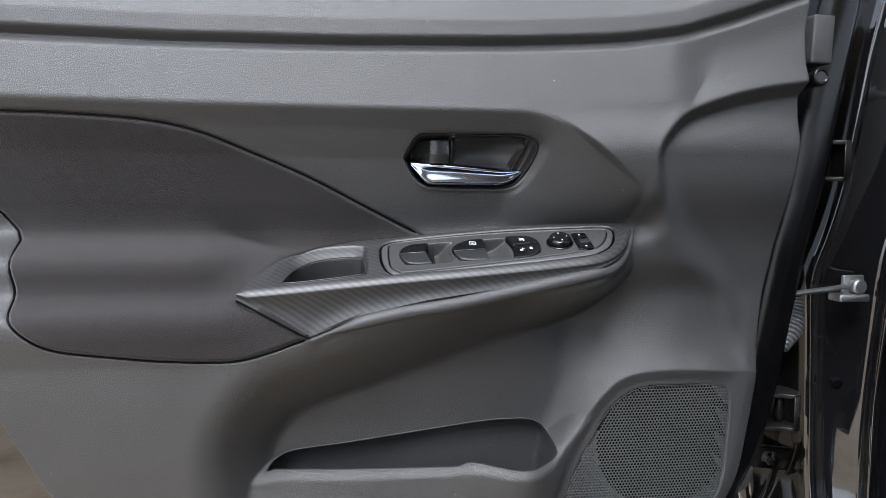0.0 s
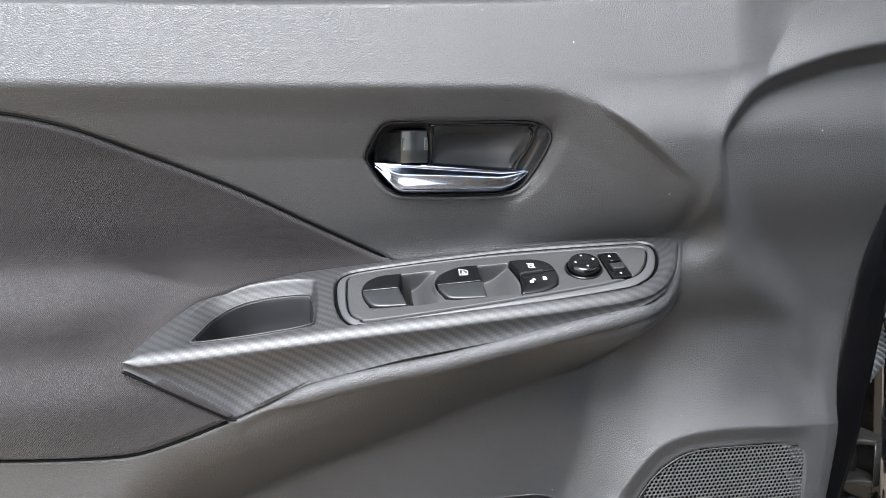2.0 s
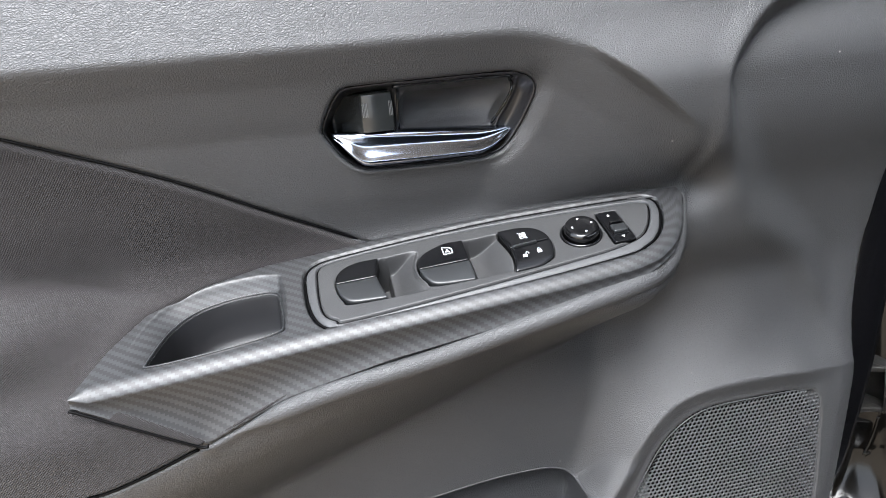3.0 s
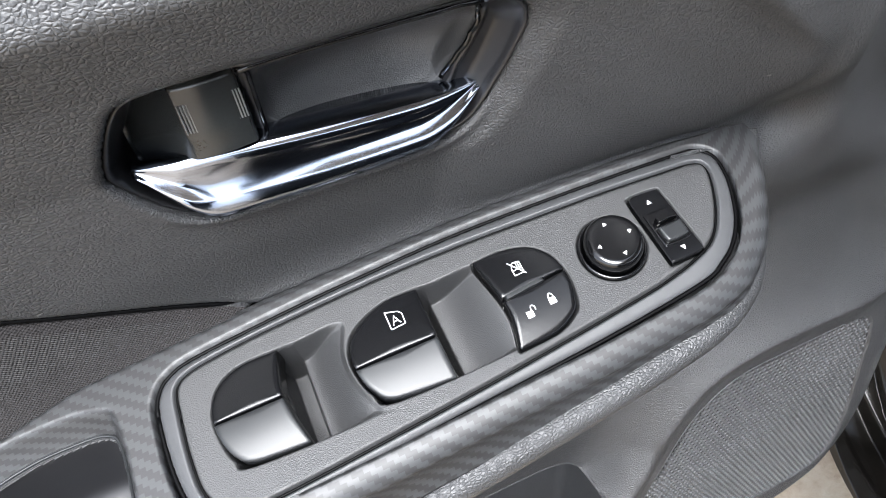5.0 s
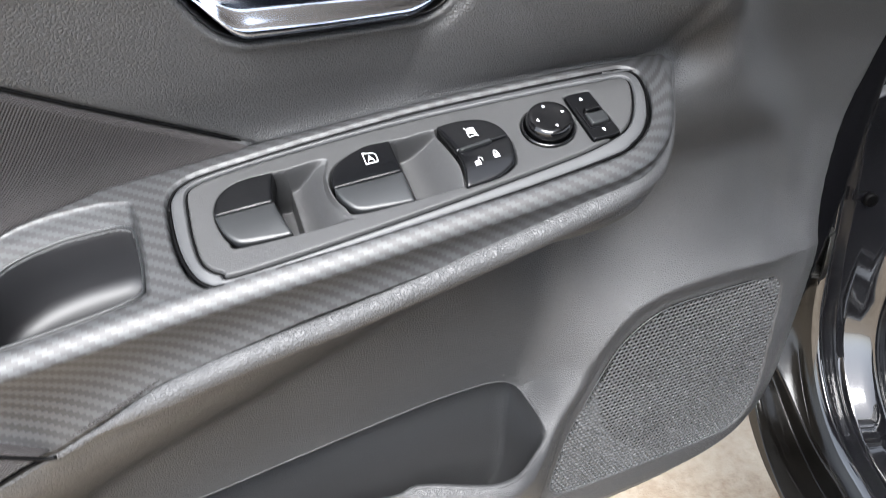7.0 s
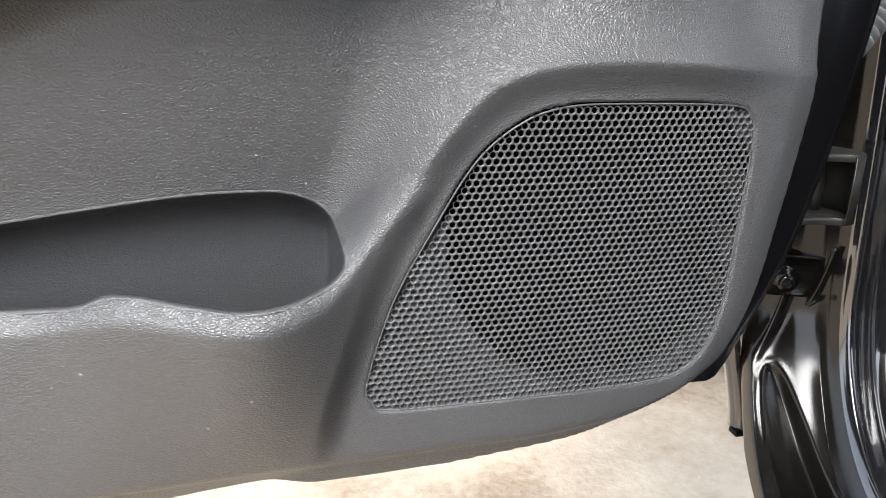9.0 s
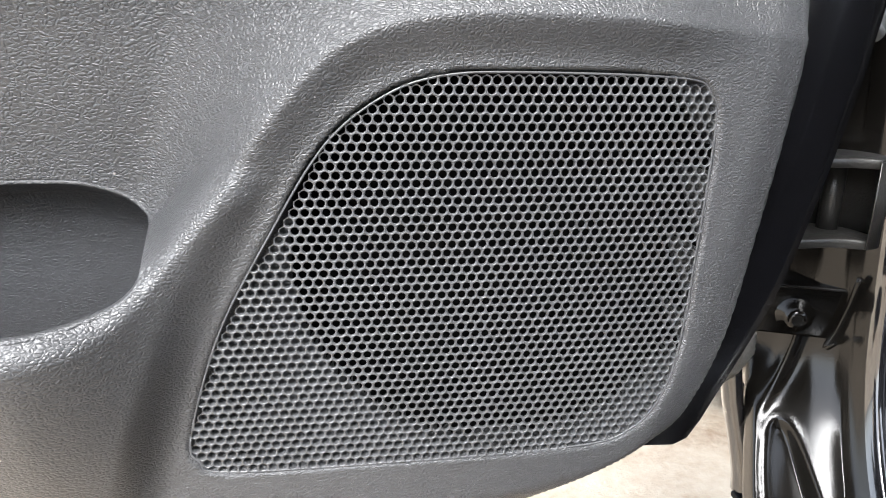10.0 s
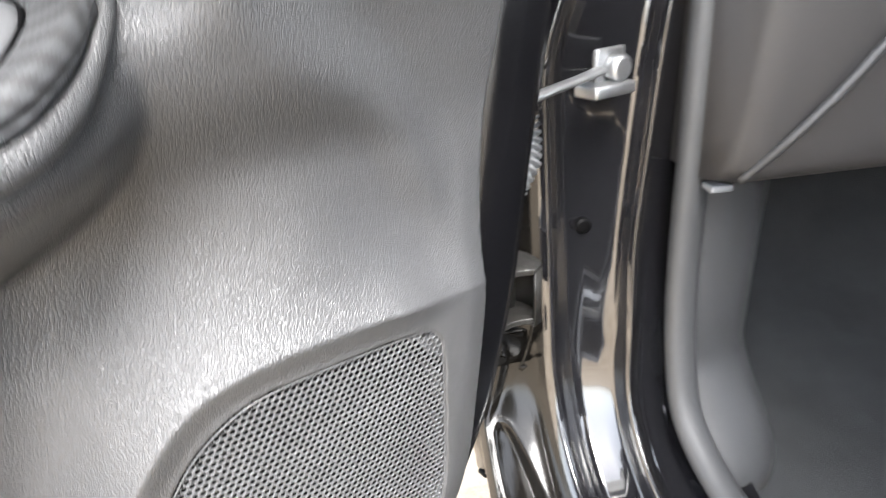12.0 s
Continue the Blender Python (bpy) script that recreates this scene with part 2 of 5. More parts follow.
def thing(name, base, label, category, group="", kind=""):
    ob = new(name)
    ob.matrix_basis = Matrix.Translation(base)
    ob.empty_display_size = 0.05
    return tagged(ob, label, category, group, kind)


def grid_faces(rows, cols, wrap=False):
    i = np.arange(rows - 1)[:, None] * cols
    j = np.arange(cols if wrap else cols - 1)[None, :]
    k = (j + 1) % cols
    return np.stack([i + j, i + k, i + cols + k, i + cols + j], -1).reshape(-1, 4)


def sheet(name, X, Y, Z, mat, parent, label="", keep=None, uv=None, mats=None, zone=None, flip=False):
    """A grid of points as a surface; keep: which points stay; zone: a material number per point."""
    faces = grid_faces(*X.shape)
    if flip:
        faces = faces[:, ::-1]
    verts = np.stack([X, Y, Z], -1).reshape(-1, 3)
    uvs = None if uv is None else np.stack(uv, -1).reshape(-1, 2)
    if keep is not None:
        faces = faces[keep.ravel()[faces].all(1)]
        used = np.unique(faces)
        back = np.zeros(len(verts), int)
        back[used] = np.arange(len(used))
        index = None if zone is None else zone.ravel()[faces].max(1)
        verts, faces = verts[used], back[faces]
        uvs = None if uvs is None else uvs[used]
    else:
        index = None if zone is None else zone.ravel()[faces].max(1)
    return mesh(name, verts, faces, mat, parent, label, True, uvs, mats, index)


def loft(name, rings, mat, parent=None, label="", closed=True, caps=True, smooth=True):
    """Rings of equally many points, skinned one to the next."""
    rings = np.array(rings, float)
    r, c, _ = rings.shape
    faces = [tuple(f) for f in grid_faces(r, c, closed)]
    if caps and closed:
        faces += ([] if caps == "end" else [tuple(range(c))[::-1]]) + [tuple(range((r - 1) * c, r * c))]
    ob = mesh(name, rings.reshape(-1, 3), faces, mat, parent, label, smooth)
    if caps and smooth:
        ob.data.polygons[len(faces) - 1].use_smooth = False
    return ob


def tube(name, path, radius, mat, parent=None, label="", n=10, flat=1.0):
    """A round or flattened bar along a path; radius may change along it."""
    path = np.array(path, float)
    radius = np.broadcast_to(np.array(radius, float), len(path))
    rings = []
    way = np.gradient(path, axis=0)
    side = None
    for p, w, r in zip(path, way, radius):
        w = w / (np.linalg.norm(w) + 1e-12)
        ref = np.array([0, 0, 1.0]) if abs(w[2]) < 0.8 else np.array([1.0, 0, 0])
        a = np.cross(w, ref) if side is None else side - (side @ w) * w
        a /= np.linalg.norm(a)
        side = a
        b = np.cross(w, a)
        ang = np.linspace(0, 2 * math.pi, n, endpoint=False)
        rings.append(p + r * (np.cos(ang)[:, None] * a + flat * np.sin(ang)[:, None] * b))
    return loft(name, rings, mat, parent, label)


def block(name, corner, size, mat, parent=None, label="", bevel=0.003, turn=None):
    """A box with rounded edges; turn: a matrix laid over it."""
    bm = bmesh.new()
    bmesh.ops.create_cube(bm, size=1.0)
    for v in bm.verts:
        v.co = Vector([corner[i] + (v.co[i] + 0.5) * size[i] for i in range(3)])
    if bevel:
        bmesh.ops.bevel(bm, geom=bm.edges[:], offset=bevel, segments=3, affect="EDGES", profile=0.5)
    if turn is not None:
        bmesh.ops.transform(bm, matrix=turn, verts=bm.verts)
    verts = [v.co[:] for v in bm.verts]
    faces = [[v.index for v in f.verts] for f in bm.faces]
    bm.free()
    return mesh(name, verts, faces, mat, parent, label)


# ---------------------------------------------------------------- the shape of the door trim
# x runs towards the hinges, z up, y into the door.
GROOVE = [(-0.6, 0.921), (-0.355, 0.917), (-0.228, 0.915), (-0.093, 0.916), (0.052, 0.920), (0.154, 0.926), (0.206, 0.933), (0.259, 0.949), (0.36, 0.985)]
CREST = round_loop([(-0.62, 0.874), (-0.35, 0.872), (-0.225, 0.870), (-0.046, 0.8675), (0.049, 0.866), (0.073, 0.8635), (0.092, 0.8565), (0.1150, 0.8405), (0.1430, 0.8180),
                    (0.1700, 0.7950), (0.2084, 0.7567), (0.2408, 0.7149), (0.265, 0.68), (0.28, 0.65)], 5, False)
UNDER = round_loop([(0.204, 0.765), (0.192, 0.728), (0.177, 0.7065), (0.157, 0.6915), (0.121, 0.674), (0.038, 0.647), (-0.043, 0.621), (-0.117, 0.598), (-0.146, 0.582),
                    (-0.166, 0.553), (-0.172, 0.50)], 5, False)
LIP_Z = [(-0.60, 0.53), (-0.17, 0.532), (-0.15, 0.536), (-0.09, 0.537), (0.0, 0.537), (0.025, 0.5425), (0.05, 0.5405), (0.07, 0.5385), (0.087, 0.5385), (0.10, 0.541), (0.108, 0.546), (0.115, 0.557), (0.13, 0.575), (0.36, 0.60)]
LIP_Y = [(-0.60, 0.02), (-0.165, 0.014), (-0.09, 0.0), (0.0, -0.004), (0.04, -0.017), (0.07, -0.028), (0.088, -0.024), (0.103, -0.012), (0.12, 0.0), (0.36, 0.02)]
SURROUND = round_loop([(0.090, 0.42), (0.094, 0.455), (0.101, 0.487), (0.114, 0.523), (0.125, 0.552), (0.139, 0.5765), (0.1565, 0.599), (0.173, 0.613), (0.197, 0.6195), (0.234, 0.6205),
                       (0.275, 0.618), (0.40, 0.606), (0.40, 0.606), (0.40, 0.42), (0.40, 0.42)], 5)
FOLD = round_loop([(0.305, 0.60), (0.295, 0.632), (0.285, 0.66), (0.272, 0.694), (0.258, 0.712), (0.235, 0.735), (0.213, 0.757), (0.194, 0.785), (0.183, 0.815), (0.181, 0.832), (0.190, 0.848), (0.211, 0.866), (0.258, 0.883), (0.32, 0.894), (0.42, 0.905)], 5, False)
NOTCH = round_loop([(0.214, 0.869), (0.207, 0.895), (0.213, 0.921), (0.234, 0.938), (0.30, 0.958), (0.42, 0.99), (0.42, 0.90), (0.32, 0.894), (0.258, 0.882)], 5)
POCKET_TOP = [(-0.1635, 0.534), (-0.160, 0.5385), (-0.153, 0.5435), (-0.138, 0.5495), (-0.09, 0.5545), (-0.03, 0.562), (0.04, 0.5705), (0.075, 0.5718), (0.090, 0.5702), (0.1005, 0.5655), (0.1075, 0.5575), (0.1095, 0.5495)]
POCKET_LIP = [(0.1065, 0.5445), (0.100, 0.541), (0.087, 0.5385), (0.07, 0.5385), (0.05, 0.5405), (0.025, 0.5425), (0.0, 0.537), (-0.09, 0.537), (-0.15, 0.5355), (-0.160, 0.5335)]
MOUTH = round_loop(POCKET_TOP + POCKET_LIP, 5)
CLOTH = round_loop([(-0.64, 0.862), (-0.37, 0.857), (-0.324, 0.8565), (-0.258, 0.853), (-0.212, 0.845), (-0.166, 0.827), (-0.118, 0.806), (-0.069, 0.780),
                    (-0.008, 0.748), (-0.008, 0.748), (-0.06, 0.70), (-0.118, 0.6735), (-0.118, 0.6735), (-0.15, 0.662), (-0.182, 0.6545), (-0.231, 0.656), (-0.274, 0.661),
                    (-0.316, 0.668), (-0.336, 0.680), (-0.349, 0.698), (-0.352, 0.723), (-0.365, 0.760), (-0.42, 0.80)], 5)
FRONT_EDGE = [(0.43, 0.240), (0.455, 0.268), (0.470, 0.286), (0.485, 0.296), (0.496, 0.302), (0.506, 0.306), (0.524, 0.311), (0.544, 0.314), (0.575, 0.319), (0.634, 0.327), (0.725, 0.335), (0.765, 0.334), (0.80, 0.331), (0.87, 0.3285), (0.94, 0.331), (1.0, 0.338)]
REAR_EDGE = [(0.40, -0.29), (0.529, -0.337), (0.58, -0.359), (0.631, -0.381), (0.70, -0.44), (0.75, -0.50), (1.0, -0.60)]
HANDLE = round_loop([(-0.0362, 0.8236), (-0.0322, 0.8330), (-0.0272, 0.8405), (-0.0215, 0.8438), (-0.0080, 0.8445), (0.02, 0.8446), (0.060, 0.8442), (0.0720, 0.8425), (0.0785, 0.8388), (0.0806, 0.8340), (0.0798, 0.8290),
                     (0.0745, 0.8160), (0.0675, 0.8050), (0.0610, 0.8003), (0.0500, 0.7985), (0.020, 0.7985), (-0.010, 0.7994), (-0.0195, 0.8014), (-0.0268, 0.8068), (-0.0342, 0.8178)], 6)
GRILLE = round_loop([(0.1165, 0.491), (0.1185, 0.482), (0.128, 0.4773), (0.19, 0.477), (0.248, 0.478), (0.267, 0.483), (0.2775, 0.495), (0.2828, 0.516),
                     (0.2855, 0.560), (0.2865, 0.592), (0.2835, 0.601), (0.274, 0.6055), (0.225, 0.607), (0.199, 0.606), (0.181, 0.600), (0.163, 0.5855),
                     (0.145, 0.5575), (0.128, 0.5265)], 6)
SPEAKER = (0.222, 0.552, 0.071)


TRIM_BACK = [(-0.176, -0.0475), (-0.172, -0.040), (-0.1617, -0.0215), (-0.1445, -0.0009), (-0.1138, 0.0111), (-0.0805, 0.0170), (-0.0175, 0.0166), (0.0261, 0.0148),
             (0.072, 0.0121), (0.1196, 0.0073), (0.144, 0.0041), (0.163, 0.0002), (0.1715, -0.0026)]
TRIM_RIDGE = [(-0.176, -0.0475), (-0.1358, -0.0490), (-0.048, -0.0505), (0.0083, -0.0525), (0.078, -0.0540), (0.1186, -0.0535), (0.1350, -0.0505), (0.1490, -0.0422), (0.1595, -0.0308), (0.1672, -0.0192), (0.1722, -0.0080)]
TRIM_LOW = [(-0.176, 0.7075), (-0.118, 0.6735), (-0.10, 0.6815), (-0.075, 0.6920), (-0.019, 0.7045), (0.048, 0.7145), (0.09, 0.7215), (0.122, 0.7280), (0.147, 0.7370), (0.160, 0.7455), (0.1715, 0.7570)]
SEAT = np.array([(max(x, -0.166), z + (0.003 if x > -0.17 else 0.001)) for x, z in TRIM_LOW] + [(x, 0.7504 + 0.0958 * x + 0.46 * (y - 0.006) - 0.001) for x, y in TRIM_BACK[::-1][:-1]])


def arm_top(x, y):
    """Height of the armrest's flat top."""
    return 0.7504 + 0.0958 * x + 0.46 * y


def trim_y(X, Z):
    """Depth of the moulded door trim at each point of its face."""
    groove = along(GROOVE, X)
    crest = distance(X, Z, CREST, False)
    under = distance(X, Z, UNDER, False)
    # upper roll, groove and shelf
    up = Z - groove
    roll = profile(up, [-0.10, -0.055, -0.006, -0.0025, 0.0, 0.0025, 0.008, 0.022, 0.040, 0.050, 0.054, 0.060],
                     [-0.038, -0.0345, -0.0245, -0.019, -0.013, -0.016, -0.022, -0.021, -0.013, -0.004, 0.010, 0.04], 0.0015)
    upper = roll - 0.006 * ss(0.10, 0.26, X) - 0.012 * ss(0.87, 0.82, Z)
    # towards the hinges the face falls back below the shelf
    fall = profile(Z, [0.55, 0.60, 0.625, 0.66, 0.70, 0.75, 0.80, 0.845, 0.88, 1.0], [0.025, 0.021, 0.020, 0.017, 0.010, -0.010, -0.038, -0.050, -0.044, -0.044], 0.014)
    face = smax(upper, fall, 0.008)
    # dished field round the handle
    dish = profile(crest, [-0.02, -0.002, 0.0, 0.004, 0.02, 0.045, 0.066, 0.085, 0.11, 0.16], [0, 0.0, 0.0004, 0.0032, 0.0145, 0.028, 0.036, 0.043, 0.054, 0.066], 0.0012) - 0.037
    wide = ss(0.30, 0.21, X)
    soft = dish * wide + (0.4 * dish + 0.6 * fall) * (1 - wide)
    face = face + (smax(face, soft, 0.003) - face) * ss(-0.005, 0.0, crest)
    # wall above the pocket
    wall = profile(Z, [0.50, 0.57, 0.60, 0.64, 0.68, 0.70, 0.735], [0.032, 0.029, 0.025, 0.021, 0.0165, 0.013, 0.002], 0.008) + (0.004 * ss(0.62, 0.67, Z) * ss(0.74, 0.70, Z) - 0.003 * ss(0.64, 0.60, Z)) * ss(0.12, 0.19, X)
    wall = wall + 0.013 * np.exp(-((X - 0.140) / 0.040) ** 2 - ((Z - 0.668) / 0.034) ** 2) - 0.007 * np.exp(-((X - 0.232) / 0.035) ** 2 - ((Z - 0.652) / 0.036) ** 2)
    fold = distance(X, Z, FOLD, False)
    near = ss(0.13, 0.16, X)
    low = ss(0.735, 0.69, Z) * (1 - near * ss(-0.012, 0.012, fold))
    face = face * (1 - low) + wall * low
    # corner fold: a sunk field beside the dash end
    face = face + near * (0.017 * (ss(-0.002, 0.013, fold) * ss(0.77, 0.84, Z) + ss(-0.012, 0.030, fold) * ss(0.62, 0.77, Z) * ss(0.84, 0.77, Z)) - 0.001 * ss(-0.014, -0.002, fold) * ss(0.004, -0.001, fold) * ss(0.70, 0.82, Z))
    notch = distance(X, Z, NOTCH)
    face = face + 0.009 * ss(0.016, -0.028, notch)
    # the face draws back round the front end of the armrest
    tip = 0.9 * np.exp(-((X - 0.180) / 0.018) ** 2 - ((Z - 0.763) / 0.016) ** 2)
    face = face * (1 - tip) + np.maximum(face, 0.0) * tip
    # armrest body and the padded elbow behind it
    pad = profile(Z, [0.40, 0.46, 0.50, 0.56, 0.62, 0.652, 0.665, 0.679, 0.688, 0.694, 0.699, 0.704, 0.710, 0.718, 0.728, 0.736, 0.742, 0.747, 0.752, 0.758, 0.766, 0.780, 0.798, 0.83, 0.86, 0.90, 1.0],
                    [0.012, 0.0, -0.012, -0.026, -0.036, -0.0405, -0.0450, -0.0500, -0.0515, -0.0495, -0.0435, -0.0350, -0.0290, -0.0285, -0.0300, -0.0285, -0.0215, -0.0090, 0.0050, 0.0125, 0.0140, 0.0130, 0.0085, -0.001, -0.016, 0.03, 0.2], 0.003)
    back = ss(-0.120, -0.215, X)
    front = along([(-0.7, -0.046), (-0.2, -0.044), (-0.11, -0.044), (0.0, -0.0505), (0.09, -0.0540), (0.13, -0.0505), (0.15, -0.038), (0.172, -0.009), (0.19, 0.03)], X, 0.006)
    front = np.minimum(front, along([(-0.7, 0.05), (0.10, 0.05), (0.115, -0.040), (0.144, -0.0385), (0.158, -0.028), (0.171, -0.012), (0.183, 0.006), (0.198, 0.04)], X, 0.006) + 0.03 * ss(0.738, 0.756, Z))
    front = smax(front, (Z - arm_top(X, 0)) / 0.46 + 0.016, 0.004)
    front = front * (1 - back) + pad * back
    body = smax(0.022 - (1.15 + 1.1 * ss(0.05, 0.14, X)) * np.maximum(under, -0.03), front, 0.020 - 0.008 * ss(0.05, 0.14, X))
    face = smin(face, body, 0.006)
    # edge below the armrest trim, and the seat behind it
    seat = distance(X, Z, SEAT)
    face = face - 0.0022 * np.exp(-((seat - 0.0050) / 0.0042) ** 2) * ss(-0.135, -0.112, X) * ss(-0.05, -0.09, X) * (Z < arm_top(X, -0.006))
    edge = along(TRIM_BACK, X, 0.003)
    above = Z - arm_top(X, edge)
    meet = np.exp(-np.maximum(above, 0) / 0.012) * (above > -0.004) * ss(-0.176, -0.135, X) * ss(0.1820, 0.1715, X)
    face = face * (1 - meet) + (edge + 0.0005) * meet
    # outer wall of the storage pocket
    lip_z = along(LIP_Z, X, 0.008)
    lip_y = along(LIP_Y, X, 0.010)
    fall_to = np.clip((lip_z - Z) / (lip_z - 0.455), 0, 1.2)
    bin_y = lip_y + (0.004 - lip_y) * fall_to ** 1.4
    over = Z - lip_z
    bin_y = bin_y + 0.006 * (np.clip(over + 0.009, 0, 0.03) / 0.009) ** 2
    face = np.where(over < 0.021, smin(face, bin_y, 0.003), face)
    # raised ridge and the sunk surround of the loudspeaker
    s = distance(X, Z, SURROUND)
    rise = 0.054 * (1 - 0.5 * ss(0.285, 0.33, X)) * (1 - np.exp(-np.maximum(s - 0.003, 0) / 0.060)) + 0.25 * np.maximum(0.545 - Z, 0) + 0.06 * ss(0.150, 0.03, X) + 0.006 * ss(0.26, 0.31, X) + 0.0012
    face = np.where(s > -0.0125, smin(face, rise, 0.016), face)
    inside = ss(0.005, -0.011, s)
    face = face * (1 - inside) + 0.0058 * inside
    # lower edge turns under
    zb = along([(-0.7, 0.452), (0.0, 0.452), (0.20, 0.455), (0.24, 0.460), (0.266, 0.469), (0.30, 0.490), (0.36, 0.53)], X, 0.01)
    face = face + 0.012 * ss(0.0008, -0.0015, seat) + 0.035 * ss(-0.002, -0.007, seat)
    return face + 0.02 * ss(0.004, -0.004, Z - zb) * 0.12 + 0.45 * np.maximum(zb - Z, 0)


def cup_room(X, Z):
    """Where trim and fabric are cut away behind the armrest to leave room for the grab cup."""
    return (X > -0.140) & (X < -0.071) & (Z > along(TRIM_LOW, X, 0.003) + 0.006) & (Z < arm_top(X, along(TRIM_BACK, X, 0.002)) - 0.005)


def trim_panel():
    x = np.linspace(-0.60, 0.365, 790)
    z = np.linspace(0.415, 1.005, 484)
    X, Z = np.meshgrid(x, z)
    Y = trim_y(X, Z)
    # the storage pocket's mouth is cut out along its rim
    hole = distance(X, Z, MOUTH)
    gz, gx = np.gradient(hole, z, x)
    close = np.abs(hole) < 0.0009
    X, Z = np.where(close, X - hole * gx, X), np.where(close, Z - hole * gz, Z)
    hole = np.where(close, 0, hole)
    # handle opening, with its soft rolled rim
    d = distance(X, Z, HANDLE)
    facing = ss(0.062, 0.080, X + 0.35 * (0.82 - Z))
    Y = Y + 0.0045 * ss(0.010, 0.0, d) * facing + 0.0014 * ss(0.0022, 0.0, d) + 0.045 * ss(0.0004, -0.0010, d)
    Y = Y - 0.0010 * np.exp(-((d - 0.0022) / 0.0014) ** 2) * ss(0.812, 0.802, Z)
    # seat for the speaker grille
    g = distance(X, Z, GRILLE)
    cone = np.hypot(X - SPEAKER[0], Z - SPEAKER[1]) - SPEAKER[2]
    Y = Y + (0.0030 + 0.022 * ss(0.003, -0.003, cone)) * ss(0.0008, -0.0012, g)
    # seam round the cloth insert
    c = distance(X, Z, CLOTH)
    Y = Y + 0.0022 * np.exp(-(c / 0.0009) ** 2)
    Y = Y + 0.0025 * ss(0.0, -0.004, c)
    # front and rear edges roll back
    fe = along(FRONT_EDGE, Z, 0.01) - X
    close = np.abs(fe) < 0.0009
    X = np.where(close, X + fe, X)
    fe = np.where(close, 0, fe)
    bent = 0.30 * smax(0.019 - fe, 0 * fe, 0.003) * ss(0.74, 0.62, Z)
    Y = Y + bent + 0.028 * ss(0.008, -0.001, fe)
    re_ = X - along(REAR_EDGE, Z, 0.01)
    Y = Y + 0.03 * ss(0.008, 0.0, re_)
    low = along([(-0.7, 0.43), (0.0, 0.434), (0.15, 0.436), (0.22, 0.445), (0.265, 0.466), (0.30, 0.485), (0.4, 0.5)], X, 0.01)
    keep = (fe > -1e-6) & (re_ > -0.0015) & (Z > low) & (hole > -1e-6) & ~cup_room(X, Z)
    Y = Y + 0.03 * ss(0.004, 0.0, Z - low)
    # panel painted black behind the open holes, as their shade
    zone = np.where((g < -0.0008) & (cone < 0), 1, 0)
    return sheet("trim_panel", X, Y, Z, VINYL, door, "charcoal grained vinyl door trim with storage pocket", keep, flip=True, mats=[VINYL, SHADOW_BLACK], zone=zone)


def pocket_liner():
    """Rolled rim and deep well of the storage pocket."""
    loop = MOUTH
    mid = loop.mean(0)
    top = along(POCKET_TOP, loop[:, 0], 0.002)
    low = along(POCKET_LIP[::-1], loop[:, 0], 0.002)
    up = np.clip((loop[:, 1] - low) / np.maximum(top - low, 0.006), 0, 1)
    y0 = trim_y(loop[:, 0], loop[:, 1])
    tangent = np.roll(loop, -1, 0) - np.roll(loop, 1, 0)
    out = np.stack([tangent[:, 1], -tangent[:, 0]], -1) / np.linalg.norm(tangent, axis=1, keepdims=True)
    if ((loop + out * 1e-3 - mid) ** 2).sum() < ((loop - mid) ** 2).sum():
        out = -out
    rings = []
    for away, back in ((0.0018, 0.0012), (0.0010, -0.0002), (0.0002, -0.0006), (-0.0005, 0.0003), (-0.0009, 0.0022)):
        q = loop + out * away
        rings.append(np.stack([q[:, 0], y0 + back, q[:, 1]], -1))
    for t in (0.06, 0.15, 0.3, 0.5, 0.7, 0.85, 0.95, 1.0):
        q = mid + (loop - mid) * (1 - 0.04 * t - 0.10 * max(t - 0.8, 0) / 0.2)
        back = 0.003 + (0.008 + 0.016 * math.sqrt(t)) * up + 0.003 * t + 0.034 * t * (1 - up)
        rings.append(np.stack([q[:, 0], y0 + back, q[:, 1] - (q[:, 1] - 0.442) * t ** 1.1], -1))
    loft("pocket_liner", rings, VINYL_FINE, door, "deep dark grey storage pocket", caps="end")


def cloth_insert():
    x = np.linspace(-0.60, -0.004, 560)
    z = np.linspace(0.648, 0.868, 260)
    X, Z = np.meshgrid(x, z)
    c = distance(X, Z, CLOTH)
    gz, gx = np.gradient(c, z, x)
    close = np.abs(c) < 0.0009
    X, Z = np.where(close, X - c * gx, X), np.where(close, Z - c * gz, Z)
    c = np.where(close, 0, c)
    Y = trim_y(X, Z) + 0.0026 - 0.0052 * ss(0.0002, -0.0042, c)
    keep = (c < 1e-6) & ~cup_room(X, Z)
    ring = np.vstack([CLOTH, CLOTH[:1]])
    ring = ring[ring[:, 0] > -0.59]
    seam = np.stack([ring[:, 0], trim_y(ring[:, 0], ring[:, 1]) + 0.0010, ring[:, 1]], -1)
    shown = ~((ring[:, 0] > -0.1185) & (ring[:, 1] < 0.6795 + 0.677 * (ring[:, 0] + 0.118)))
    seam = seam[shown]
    cut = int(np.argmax(np.linalg.norm(np.diff(seam, axis=0), axis=1)))
    tube("fabric_seam", np.vstack([seam[cut + 1:], seam[:cut + 1]]), 0.0009, RUBBER, door, "thin dark seam round the fabric", n=6)
    return sheet("fabric_insert", X, Y, Z, FABRIC, door, "black woven fabric insert", keep, uv=(X, Z + 0.6 * Y), flip=True)


